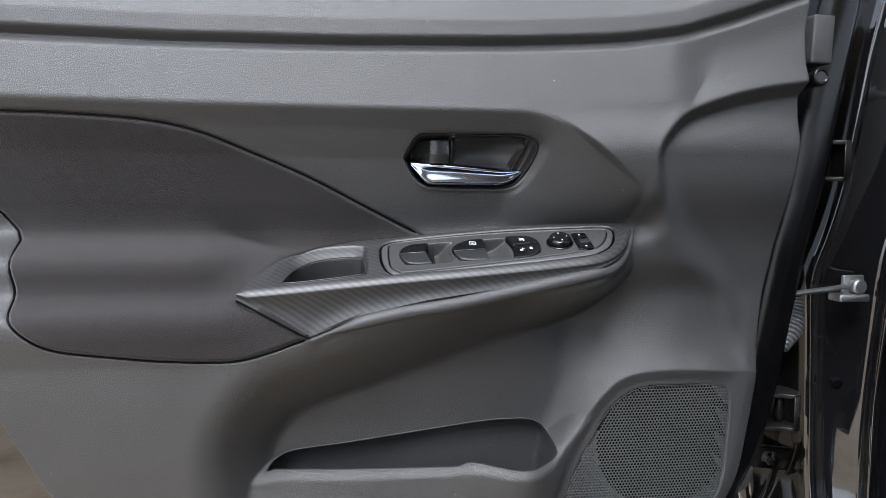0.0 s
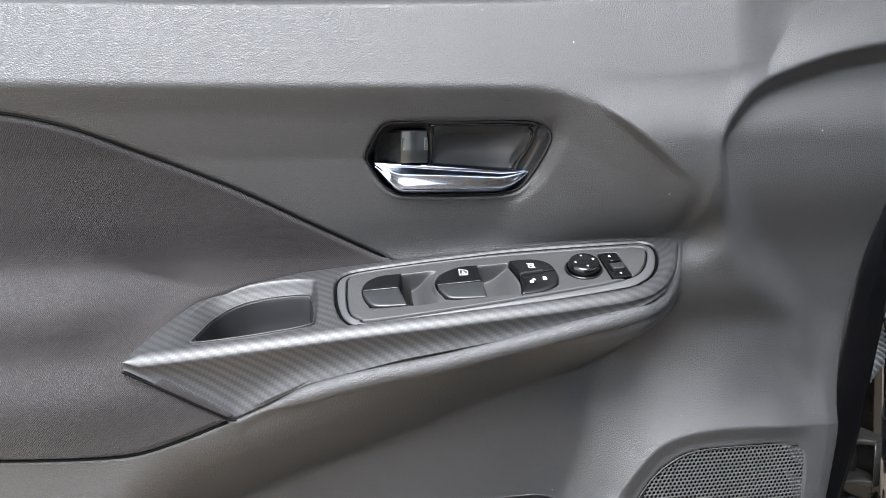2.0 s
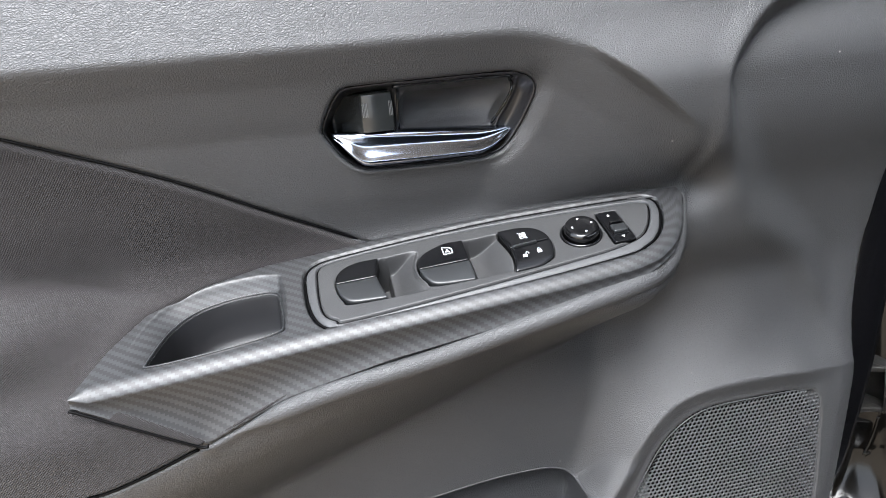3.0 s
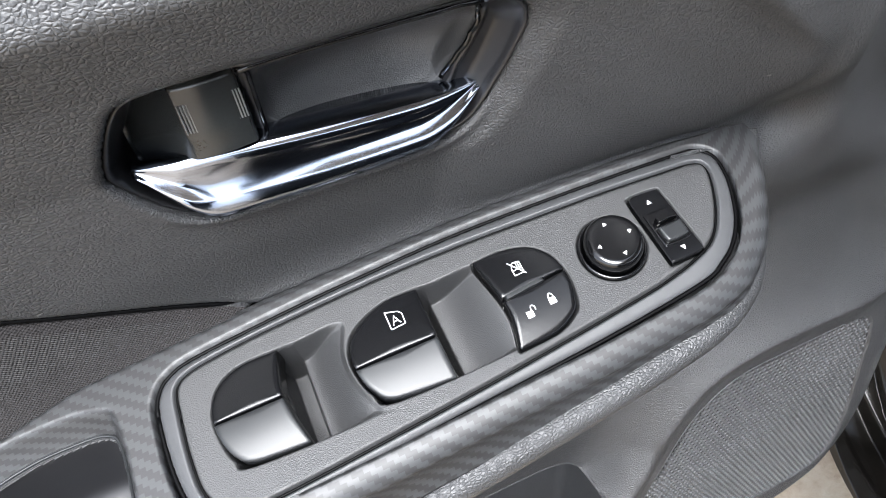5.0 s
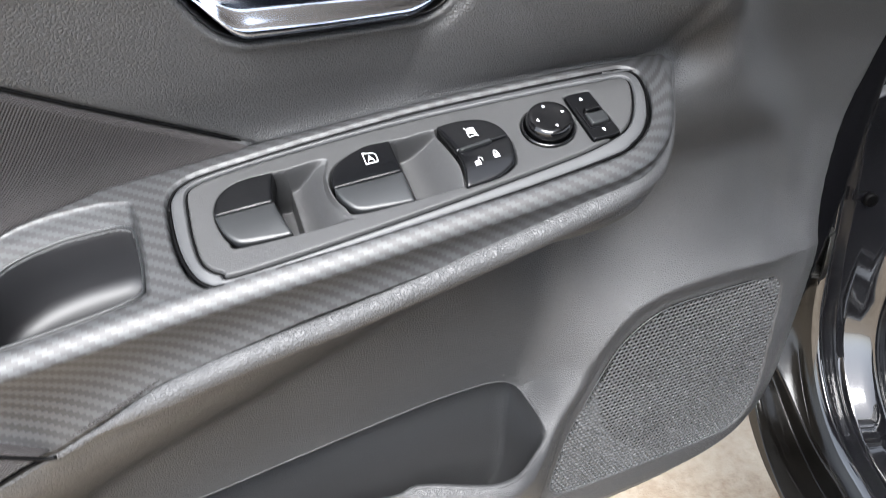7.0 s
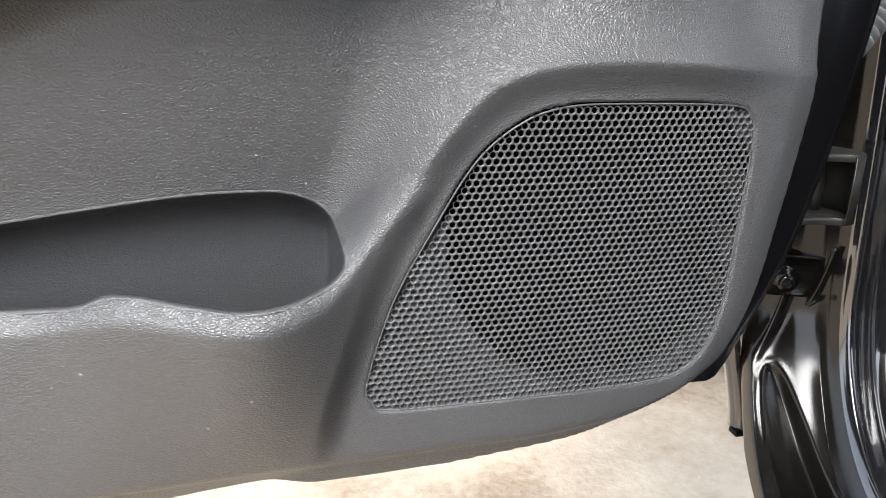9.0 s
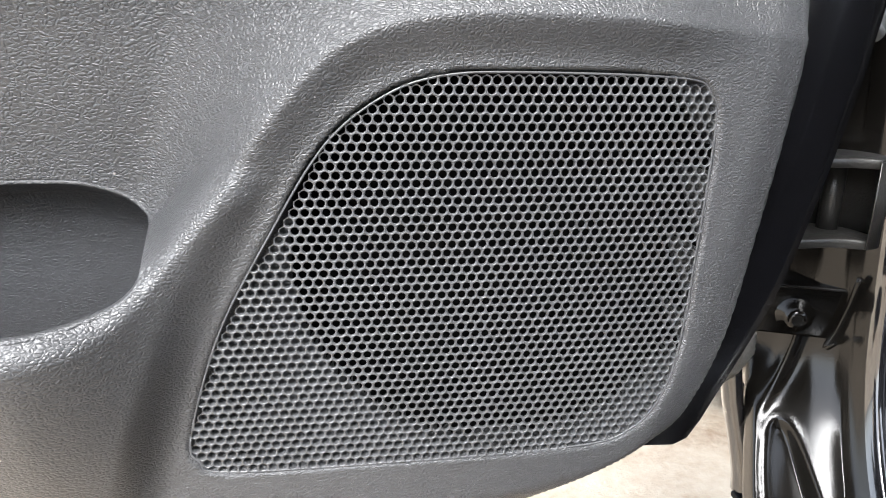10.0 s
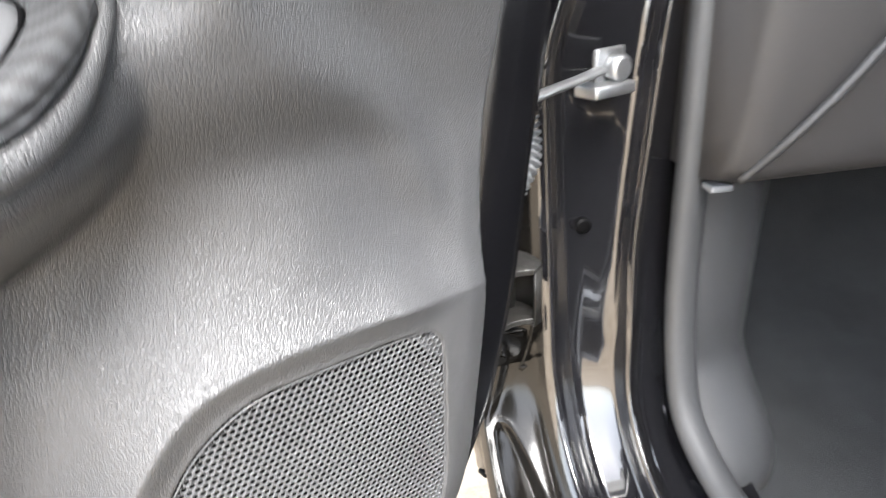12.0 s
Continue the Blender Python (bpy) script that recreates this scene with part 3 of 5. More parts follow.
# ---------------------------------------------------------------- armrest trim with carbon pattern
CUP_OUT = round_loop([(-0.1535, -0.0330), (-0.1462, -0.0125), (-0.1330, 0.0025), (-0.1116, 0.0085), (-0.0893, 0.0085), (-0.0765, 0.0060), (-0.0700, 0.0000), (-0.0685, -0.0300), (-0.0725, -0.0415), (-0.1080, -0.0435), (-0.1470, -0.0435)], 6)
CUP_IN = round_loop([(-0.1413, -0.0395), (-0.1413, -0.0395), (-0.1328, -0.0100), (-0.1205, 0.0010), (-0.1036, 0.0047), (-0.0876, 0.0045), (-0.0765, 0.0025), (-0.0728, -0.0040), (-0.0710, -0.0307), (-0.0750, -0.0385), (-0.1005, -0.0412), (-0.1285, -0.0412)], 6)


def cup_drop(y):
    """How far the rim of the grab cup lies under the armrest's top: nothing in front, most at the back."""
    return 0.0092 * np.clip((y + 0.042) / 0.036, 0, 1)


def armrest_trim():
    """Top plate, rounded nose and falling front face, with the grab cup sunk into it."""
    n_top, n_nose, n_face = 96, 10, 26
    x = np.concatenate([np.linspace(-0.1758, -0.165, 14, endpoint=False), np.linspace(-0.165, 0.160, 430), np.linspace(0.160, 0.1713, 26)[1:]])
    back = along(TRIM_BACK, x, 0.002)
    ridge = np.minimum(along(TRIM_RIDGE, x, 0.004), back - 0.0004)
    low = along(TRIM_LOW, x, 0.003)
    r = np.minimum(0.0075, np.maximum(back - ridge, 0.001) * 0.45)
    rows = []
    t = np.linspace(0, 1, n_top)[:, None]
    top_y = back + t * (ridge + r - back)
    top_z = arm_top(x, top_y)
    cx, cy = np.broadcast_to(x, top_y.shape), top_y
    out, inn = distance(cx, cy, CUP_OUT), distance(cx, cy, CUP_IN)
    shelf = cup_drop(cy) * np.clip(-out / np.maximum(-out + np.maximum(inn, 0), 1e-5), 0, 1) * (out < 0)
    bez = distance(cx, cy, BEZEL)
    shelf = shelf * ss(0.0, -0.0022, out)
    sunk = shelf + 0.020 * ss(0.0008, -0.0012, bez) + 0.0100 * np.exp(-((bez - 0.0002) / 0.0007) ** 2)
    edge = ss(0.0, 0.06, t) * 0.0016 - 0.0016
    Yt, Zt = top_y - 0.147 * (sunk - shelf - edge), top_z - (sunk - edge)
    a = np.linspace(0, 1, n_nose + 1)[1:, None] * radians(78)
    ny = ridge + r - r * np.sin(a)
    nz = arm_top(x, ridge + r) - 0.46 * r * np.sin(a) * 0.6 - r * (1 - np.cos(a)) * 0.9
    f = np.linspace(0, 1, n_face + 1)[1:, None]
    fz = nz[-1] + f * (np.minimum(low, nz[-1] - 0.0005) - nz[-1])
    high = np.maximum(nz[-1] - low, 0)
    fy = ny[-1] + 0.10 * f * high + 0.004 * np.sin(f * math.pi) * np.clip(high / 0.03, 0, 1)
    tuck_y, tuck_z = fy[-1:] + 0.012, fz[-1:] + 0.004
    Y = np.concatenate([Yt[:1] + 0.0, Yt, ny, fy, tuck_y])
    Z = np.concatenate([Zt[:1] - 0.008, Zt, nz, fz, tuck_z])
    X = np.broadcast_to(x, Y.shape)
    flat_y, flat_z = np.concatenate([top_y[:1], top_y, ny, fy, tuck_y]), np.concatenate([top_z[:1], top_z, nz, fz, tuck_z])
    v = np.cumsum(np.concatenate([np.zeros((1, len(x))), np.hypot(np.diff(flat_y, axis=0), np.diff(flat_z, axis=0))]), 0)
    v = v - v[n_top + n_nose // 2]
    v[1:n_top + 1] += 1.3 * shelf
    way = np.r_[0, np.cumsum(np.hypot(np.diff(x), np.diff(ridge)))] + x[0]
    near = np.clip((np.arange(len(Y)) - n_top) / n_nose, 0, 1)[:, None]
    U = X * (1 - near) + way * near
    keep = np.ones(Y.shape, bool)
    keep[1:n_top + 1] = (inn > -0.0012) & (bez > -0.0025)
    ob = sheet("armrest_trim", X, Y, Z, CARBON, door, "armrest trim with carbon weave film and grab recess", keep, uv=(U, v))
    k = x < -0.1165
    tube("trim_seam", np.stack([x[k], fy[-1][k] - 0.0024, fz[-1][k] - 0.0002], -1), 0.0008, RUBBER, ob, "thin dark seam against the fabric", n=6)
    line = round_loop([(-0.108, -0.0475, 0.6775), (-0.075, -0.0490, 0.6885), (-0.038, -0.0503, 0.6965), (0.0, -0.0515, 0.7025), (0.043, -0.0530, 0.7110), (0.087, -0.0540, 0.7200), (0.120, -0.0522, 0.7260), (0.1393, -0.0450, 0.7297), (0.1525, -0.0340, 0.7360), (0.1640, -0.0215, 0.7450), (0.1725, -0.0100, 0.7560), (0.1755, -0.0040, 0.7620)], 8, False)
    size = 0.0050 * ss(-0.112, -0.07, line[:, 0]) * (1 - 0.5 * ss(0.150, 0.174, line[:, 0])) + 0.0006
    tube("armrest_roll", line + np.array([0, 0.0026, -0.0020]), size, VINYL, door, "soft grained roll along the armrest edge", n=18)
    loop = CUP_IN
    mid = loop.mean(0)
    rings = []
    for inset, h in ((-0.0007, -0.0008), (-0.0006, 0.0003), (0.0, 0.0007), (0.0005, 0.0001), (0.0009, -0.0020), (0.0012, -0.012), (0.0020, -0.021), (0.0040, -0.025), (0.0090, -0.026), (0.014, -0.026)):
        away = loop - mid
        size = np.linalg.norm(away, axis=1, keepdims=True)
        q = mid + away * np.maximum(1 - inset / size, 0.05)
        rings.append(np.stack([q[:, 0], q[:, 1] - 0.15 * min(h, 0), arm_top(q[:, 0], q[:, 1]) - cup_drop(q[:, 1]) + h], -1))
    loft("grab_cup", rings, DEEP_BLACK, ob, "dark grey plastic grab cup liner", caps="end")
    # lighter tube added along the lip to give its highlight line
    tube("cup_rim_glint", np.vstack([rings[2], rings[2][:1]]) + np.array([0, 0, 0.0002]), 0.0006, SHEEN_GREY, ob, "thin glossy tube added for the highlight on the cup rim", n=8)
    return ob


# ---------------------------------------------------------------- window switch panel
BEZEL = round_loop([(-0.0580, -0.0054), (-0.0562, 0.0015), (-0.0515, 0.0055), (-0.0410, 0.0076), (-0.0022, 0.0083), (0.0202, 0.0080), (0.0547, 0.0070), (0.1000, 0.0030), (0.1400, -0.0016), (0.1490, -0.0034),
                    (0.1535, -0.0085), (0.1525, -0.0168), (0.1491, -0.0244), (0.1443, -0.0320), (0.1377, -0.0383), (0.1306, -0.0420), (0.1209, -0.0447), (0.0868, -0.0461), (0.0399, -0.0463),
                    (-0.0342, -0.0462), (-0.0470, -0.0437), (-0.0538, -0.0365), (-0.0574, -0.0230)], 6)
PLATE_IN = round_loop([(-0.0513, -0.0090), (-0.0509, -0.0020), (-0.0492, 0.0014), (-0.0455, 0.0032), (-0.0382, 0.0042), (-0.0180, 0.0049), (0.0202, 0.0044), (0.0518, 0.0026), (0.0801, 0.0), (0.1094, -0.0029),
                       (0.1329, -0.0059), (0.1430, -0.0073), (0.1473, -0.0097), (0.1468, -0.0150), (0.1421, -0.0238), (0.1364, -0.0309), (0.1305, -0.0351), (0.1223, -0.0375), (0.1129, -0.0390), (0.0981, -0.0402),
                       (0.0416, -0.0422), (-0.0335, -0.0428), (-0.0440, -0.0395), (-0.0498, -0.0327), (-0.0514, -0.0206)], 6)
WELL = [round_loop([(-0.0415, -0.0125), (-0.0375, -0.0055), (-0.0285, -0.0022), (-0.0100, -0.0034), (0.0065, -0.0040), (0.0040, -0.0130), (0.0040, -0.0215), (0.0085, -0.0345), (0.0085, -0.0355), (-0.0330, -0.0322), (-0.0385, -0.0282), (-0.0412, -0.0205)], 6),
        round_loop([(0.0050, -0.0140), (0.0100, -0.0080), (0.0225, -0.0042), (0.0400, -0.0056), (0.0570, -0.0066), (0.0600, -0.0140), (0.0606, -0.0235), (0.0575, -0.0372), (0.0575, -0.0372), (0.0138, -0.0345), (0.0072, -0.0290), (0.0045, -0.0212)], 6)]
ROCKER = [[(-0.0158, -0.0036), (-0.0158, -0.0036), (-0.0285, -0.0028), (-0.0373, -0.0063), (-0.0411, -0.0127), (-0.0408, -0.0207), (-0.0378, -0.0277), (-0.0322, -0.0314), (-0.0150, -0.0335), (-0.0150, -0.0335), (-0.0186, -0.0170)],
          [(0.0339, -0.0056), (0.0339, -0.0056), (0.0225, -0.0046), (0.0112, -0.0085), (0.0060, -0.0140), (0.0053, -0.0211), (0.0077, -0.0284), (0.0138, -0.0336), (0.0338, -0.0362), (0.0338, -0.0362), (0.0336, -0.0175)]]
LOCK = [(0.0552, -0.0064), (0.0552, -0.0064), (0.0660, -0.0068), (0.0750, -0.0098), (0.0804, -0.0160), (0.0816, -0.0245), (0.0796, -0.0325), (0.0765, -0.0355), (0.0690, -0.0379), (0.0556, -0.0378), (0.0556, -0.0378), (0.0579, -0.0293), (0.0580, -0.0219)]
SELECTOR = round_loop([(0.1149, -0.0122), (0.1158, -0.0105), (0.1176, -0.0098), (0.1248, -0.0106), (0.1262, -0.0114), (0.1268, -0.0130), (0.1275, -0.0340), (0.1268, -0.0356), (0.1254, -0.0362), (0.1168, -0.0358), (0.1154, -0.0352), (0.1148, -0.0338)], 6)
KNOB = (0.1006, -0.0220)


def on_arm(x, y, h):
    """A place h above the armrest's flat top, square to it."""
    k = 1 / math.hypot(1, 0.46)
    return np.stack([np.broadcast_to(x, np.shape(y)) - 0.09 * h * k, y - 0.46 * h * k, arm_top(x, y) + h * k], -1)


def switch_plate():
    x = np.linspace(-0.0595, 0.1555, 620)
    y = np.linspace(-0.0480, 0.0160, 190)
    X, Y = np.meshgrid(x, y)
    b, p = distance(X, Y, BEZEL), distance(X, Y, PLATE_IN)
    H = -0.0100 + 0.0108 * ss(0.0003, -0.0006, b) + 0.0005 * ss(0.0, -0.0020, b)
    rim = np.clip(p / np.maximum(p - b, 1e-5), 0, 1)
    H = H - 0.0011 - 0.0014 * rim ** 1.6 - 0.0024 * np.exp(-(p / 0.0006) ** 2)
    for k, well in enumerate(WELL):
        w = distance(X, Y, well)
        x0, x1 = ((-0.012, 0.0065), (0.036, 0.0600))[k]
        depth = 0.0115 * (1 - ss(x0, x1, X) ** 1.3) + 0.0012
        slot = ((-0.0170, -0.0112), (0.0325, 0.0366))[k]
        depth = depth + 0.012 * ss(slot[1] + 0.0008, slot[1] - 0.0012, X) * ss(slot[0] - 0.002, slot[0], X)
        H = H - depth * ss(0.0004, -0.0018, w)
    lock = distance(X, Y, round_loop(LOCK, 6))
    H = H - 0.004 * ss(0.0009, 0.0001, lock)
    H = H - 0.004 * ss(0.0009, 0.0001, distance(X, Y, SELECTOR))
    knob = np.hypot((X - KNOB[0]) / 0.0121, (Y - KNOB[1]) / 0.0113) - 1
    H = H - 0.004 * ss(0.02, -0.06, knob)
    verts = on_arm(X, Y, H)
    zone = np.where(p > 0.0004, 1, 0)
    return sheet("switch_panel", verts[..., 0], verts[..., 1], verts[..., 2], PLATE, door, "grey window switch panel with satin rim", b < 0.0012, mats=[PLATE, SATIN_RING], zone=zone)


def shut_line(name, loop, h, r):
    """A thin black tube along an armrest outline, standing in for a shaded gap."""
    ring = np.vstack([loop, loop[:1]])
    tube(name, on_arm(ring[:, 0], ring[:, 1], h + 0 * ring[:, 0]), r, RUBBER, plate, "thin black line in place of a shaded gap", n=6)


def cap(name, loop, profile, mat, parent, label="", lift=None):
    """A button: rings of the outline drawn in step by step, each at its height, closed by a rounded top."""
    loop = np.array(loop)
    mid = loop.mean(0)
    rings = []
    for inset, h in profile:
        away = loop - mid
        size = np.linalg.norm(away, axis=1, keepdims=True)
        q = mid + away * np.maximum(1 - inset / size, 0.02)
        hh = h + (0 if lift is None else lift(q[:, 0], q[:, 1]))
        rings.append(on_arm(q[:, 0], q[:, 1], hh))
    for share in (0.75, 0.5, 0.25, 0.03):
        p = mid + (q - mid) * share
        rings.append(on_arm(p[:, 0], p[:, 1], profile[-1][1] + (0 if lift is None else lift(p[:, 0], p[:, 1])) + 0 * p[:, 0]))
    return loft(name, rings, mat, parent, label, caps=True)


def clip_loop(loop, line, side):
    """The part of a closed outline on one side of the line a*x + b*y = c, evenly resampled."""
    a, b, c = line
    out = []
    n = len(loop)
    for i in range(n):
        p, q = loop[i], loop[(i + 1) % n]
        dp, dq = side * (a * p[0] + b * p[1] - c), side * (a * q[0] + b * q[1] - c)
        if dp >= 0:
            out.append(p)
        if dp * dq < 0:
            out.append(p + (q - p) * dp / (dp - dq))
    out = np.array(out)
    seg = np.linalg.norm(np.roll(out, -1, 0) - out, axis=1)
    s = np.r_[0, np.cumsum(seg)]
    ring = np.vstack([out, out[:1]])
    want = np.linspace(0, s[-1], 72, endpoint=False)
    return np.stack([np.interp(want, s, ring[:, k]) for k in (0, 1)], -1)


BUTTON = [(0.0, -0.008), (0.0, 0.0008), (0.0001, 0.0011), (0.0003, 0.0014), (0.0007, 0.0016), (0.0020, 0.0016)]


def window_switch(k):
    """A rocker with a flat rear half and a hooked front half."""
    loop = round_loop(ROCKER[k], 8)
    y0 = -0.0188 if k == 0 else -0.0203
    line = (0.06, 1.0, y0)
    up = lambda x, y: 0.0004 - 0.02 * (y - y0)
    ob = cap("window_switch", clip_loop(loop, line, 1), BUTTON, SATIN_BLACK, plate, "black window rocker switch", up)
    down = lambda x, y: 0.0006 + 0.02 * (y - y0) - 7.0 * (y - y0) ** 2
    cap("rocker_front", clip_loop(loop, (0.06, 1.0, y0 - 0.0005), -1), BUTTON, SHEEN_GREY, plate, "glossy rocker front, toned lighter for reflected sky", down)
    return ob


def flat_mark(name, polys, h, parent, label=""):
    """Thin printed shapes on the switches, as raised ink."""
    verts, faces = [], []
    for poly in polys:
        q = np.array(poly, float)
        s = len(verts)
        verts += [tuple(v) for v in on_arm(q[:, 0], q[:, 1], h + 0 * q[:, 0])]
        faces.append(tuple(range(s, s + len(q))))
    return mesh(name, verts, faces, WHITE_INK, parent, label, False)


def stroke(points, w):
    """Quads along a line of points, for printed lines."""
    p = np.array(points, float)
    out = []
    for a, b in zip(p[:-1], p[1:]):
        d = (b - a) / (np.linalg.norm(b - a) + 1e-12)
        n = np.array([-d[1], d[0]]) * w / 2
        a, b = a - d * w / 2, b + d * w / 2
        out.append([a - n, b - n, b + n, a + n])
    return out


def lock_switches():
    loop = round_loop(LOCK, 8)
    a = cap("window_lock_switch", clip_loop(loop, (0.0, 1.0, -0.0216), 1), BUTTON, SATIN_BLACK, plate, "black window lock button with printed symbol", lambda x, y: 0.0006)
    b = cap("door_lock_switch", clip_loop(loop, (0.0, 1.0, -0.0221), -1), BUTTON, SATIN_BLACK, plate, "glossy black door lock rocker", lambda x, y: 0.0006 - 9.0 * (y + 0.0216) ** 2)
    bar = np.array([(0.0590, -0.0229), (0.0590, -0.0229), (0.0722, -0.0226), (0.0730, -0.0219), (0.0722, -0.0213), (0.0590, -0.0216), (0.0590, -0.0216)])
    cap("switch_divider", round_loop(bar, 6), [(0, 0.0), (0, 0.0028), (0.0003, 0.0034), (0.0005, 0.0035)], SHEEN_GREY, plate, "glossy raised bar between the lock buttons")
    return a


def mirror_knob():
    ang = np.linspace(0, 2 * math.pi, 48, endpoint=False)
    def ring(r, h, flat=0.95):
        return on_arm(KNOB[0] + r * np.cos(ang), KNOB[1] + r * flat * np.sin(ang), h + 0 * ang)
    loft("mirror_knob_ring", [ring(0.0119, -0.003), ring(0.0118, 0.0004), ring(0.0113, 0.0012), ring(0.0106, 0.0006), ring(0.0100, -0.0022), ring(0.0094, -0.0024)], GLOSS_BLACK, plate, "gloss black ring")
    loft("mirror_knob", [ring(0.0101, -0.002), ring(0.0101, 0.0032), ring(0.0099, 0.0044), ring(0.0094, 0.0054), ring(0.0086, 0.0060), ring(0.0076, 0.0061), ring(0.0060, 0.0059), ring(0.0038, 0.0057), ring(0.001, 0.0056)], GLOSS_BLACK, plate, "round gloss black mirror adjuster knob")
    tri = []
    for a in range(4):
        t = radians(90 * a + 3)
        c = np.array([KNOB[0] + 0.0060 * math.cos(t), KNOB[1] + 0.0057 * math.sin(t)])
        u = np.array([math.cos(t), math.sin(t)])
        v = np.array([-u[1], u[0]])
        tri.append([c + u * 0.0008, c - u * 0.0005 + v * 0.0008, c - u * 0.0005 - v * 0.0008])
    flat_mark("arrow_marks", tri, 0.0063, plate, "small white arrows")


def mirror_selector():
    loop = SELECTOR
    cap("mirror_selector", loop, [(0, -0.002), (0, 0.0004), (0.0003, 0.0008), (0.0006, 0.0008), (0.0012, 0.0008)], SATIN_BLACK, plate, "narrow black mirror selector slide")
    inner = round_loop([(0.1160, -0.0186), (0.1172, -0.0176), (0.1246, -0.0182), (0.1260, -0.0194), (0.1264, -0.0290), (0.1252, -0.0306), (0.1176, -0.0304), (0.1162, -0.0292)], 6)
    cap("selector_well", inner, [(0, 0.0005), (0.0002, 0.0012), (0.0006, 0.0012), (0.0010, 0.0012)], GLOSS_BLACK, plate, "gloss black slide well")
    ridge = round_loop([(0.1180, -0.0210), (0.1180, -0.0210), (0.1250, -0.0214), (0.1250, -0.0214), (0.1252, -0.0232), (0.1252, -0.0232), (0.1180, -0.0229), (0.1180, -0.0229)], 4)
    cap("selector_ridge", ridge, [(0, 0.0008), (0, 0.0034), (0.0004, 0.0040), (0.0006, 0.0040)], GLOSS_BLACK, plate, "glossy ridge of the slide")
    thumb = round_loop([(0.1170, -0.0240), (0.1170, -0.0240), (0.1258, -0.0244), (0.1258, -0.0244), (0.1258, -0.0284), (0.1246, -0.0298), (0.1184, -0.0296), (0.1172, -0.0282)], 6)
    cap("selector_thumb", thumb, [(0, 0.0008), (0, 0.0026), (0.0004, 0.0032), (0.0012, 0.0032)], SHEEN_GREY, plate, "grey sliding thumb piece", lambda x, y: 0.06 * (y + 0.026))
    flat_mark("selector_marks", [[(0.1200, -0.0146), (0.1218, -0.0148), (0.1210, -0.0130)], [(0.1206, -0.0318), (0.1224, -0.0320), (0.1216, -0.0336)]], 0.0010, plate, "small white triangles")


def switch_symbols():
    # one-touch window mark
    q = [(0.0210, -0.0086), (0.0252, -0.0100), (0.0262, -0.0112), (0.0260, -0.0146), (0.0210, -0.0146), (0.0210, -0.0086)]
    polys = stroke(q, 0.00032) + stroke([(0.0222, -0.0136), (0.0233, -0.0108), (0.0247, -0.0136)], 0.00032) + stroke([(0.0227, -0.0126), (0.0242, -0.0127)], 0.0003)
    flat_mark("window_mark", polys, 0.0023, plate, "printed letter A in a window outline")
    # crossed window mark
    c = np.array([0.0674, -0.0146])
    box = np.array([(-0.0017, -0.0023), (0.0017, -0.0024), (0.0018, 0.0016), (-0.0006, 0.0020), (-0.0017, 0.0002), (-0.0017, -0.0023)]) + c
    polys = stroke(box, 0.00030) + stroke([c + (-0.0021, 0.0025), c + (0.0021, -0.0029)], 0.00032) + stroke([c + (-0.0016, -0.0006), c + (0.0017, -0.0006)], 0.0003) + stroke([c + (0.0003, -0.0006), c + (0.0004, 0.0017)], 0.00025) + stroke([c + (0.0010, -0.0006), c + (0.0011, 0.0016)], 0.00025)
    flat_mark("window_lock_mark", polys, 0.0026, plate, "printed crossed window")
    # locked and unlocked padlocks
    for cx, cy, gap in ((0.0640, -0.0296, 1), (0.0727, -0.0288, 0)):
        c = np.array([cx, cy])
        body = [[c + (-0.0014, -0.0014), c + (0.0010, -0.0015), c + (0.0011, 0.0006), c + (-0.0013, 0.0008)]]
        a = np.linspace(math.pi, 0 if not gap else -0.4, 7)
        shackle = [c + (-0.0001 + (0.0016 if gap else 0), 0.0009) + np.array([0.0008 * math.cos(t), 0.0012 * math.sin(t)]) for t in a]
        flat_mark("padlock_mark", body + stroke(shackle, 0.00032), 0.0020 if cy < -0.029 else 0.0021, plate, "printed padlock")


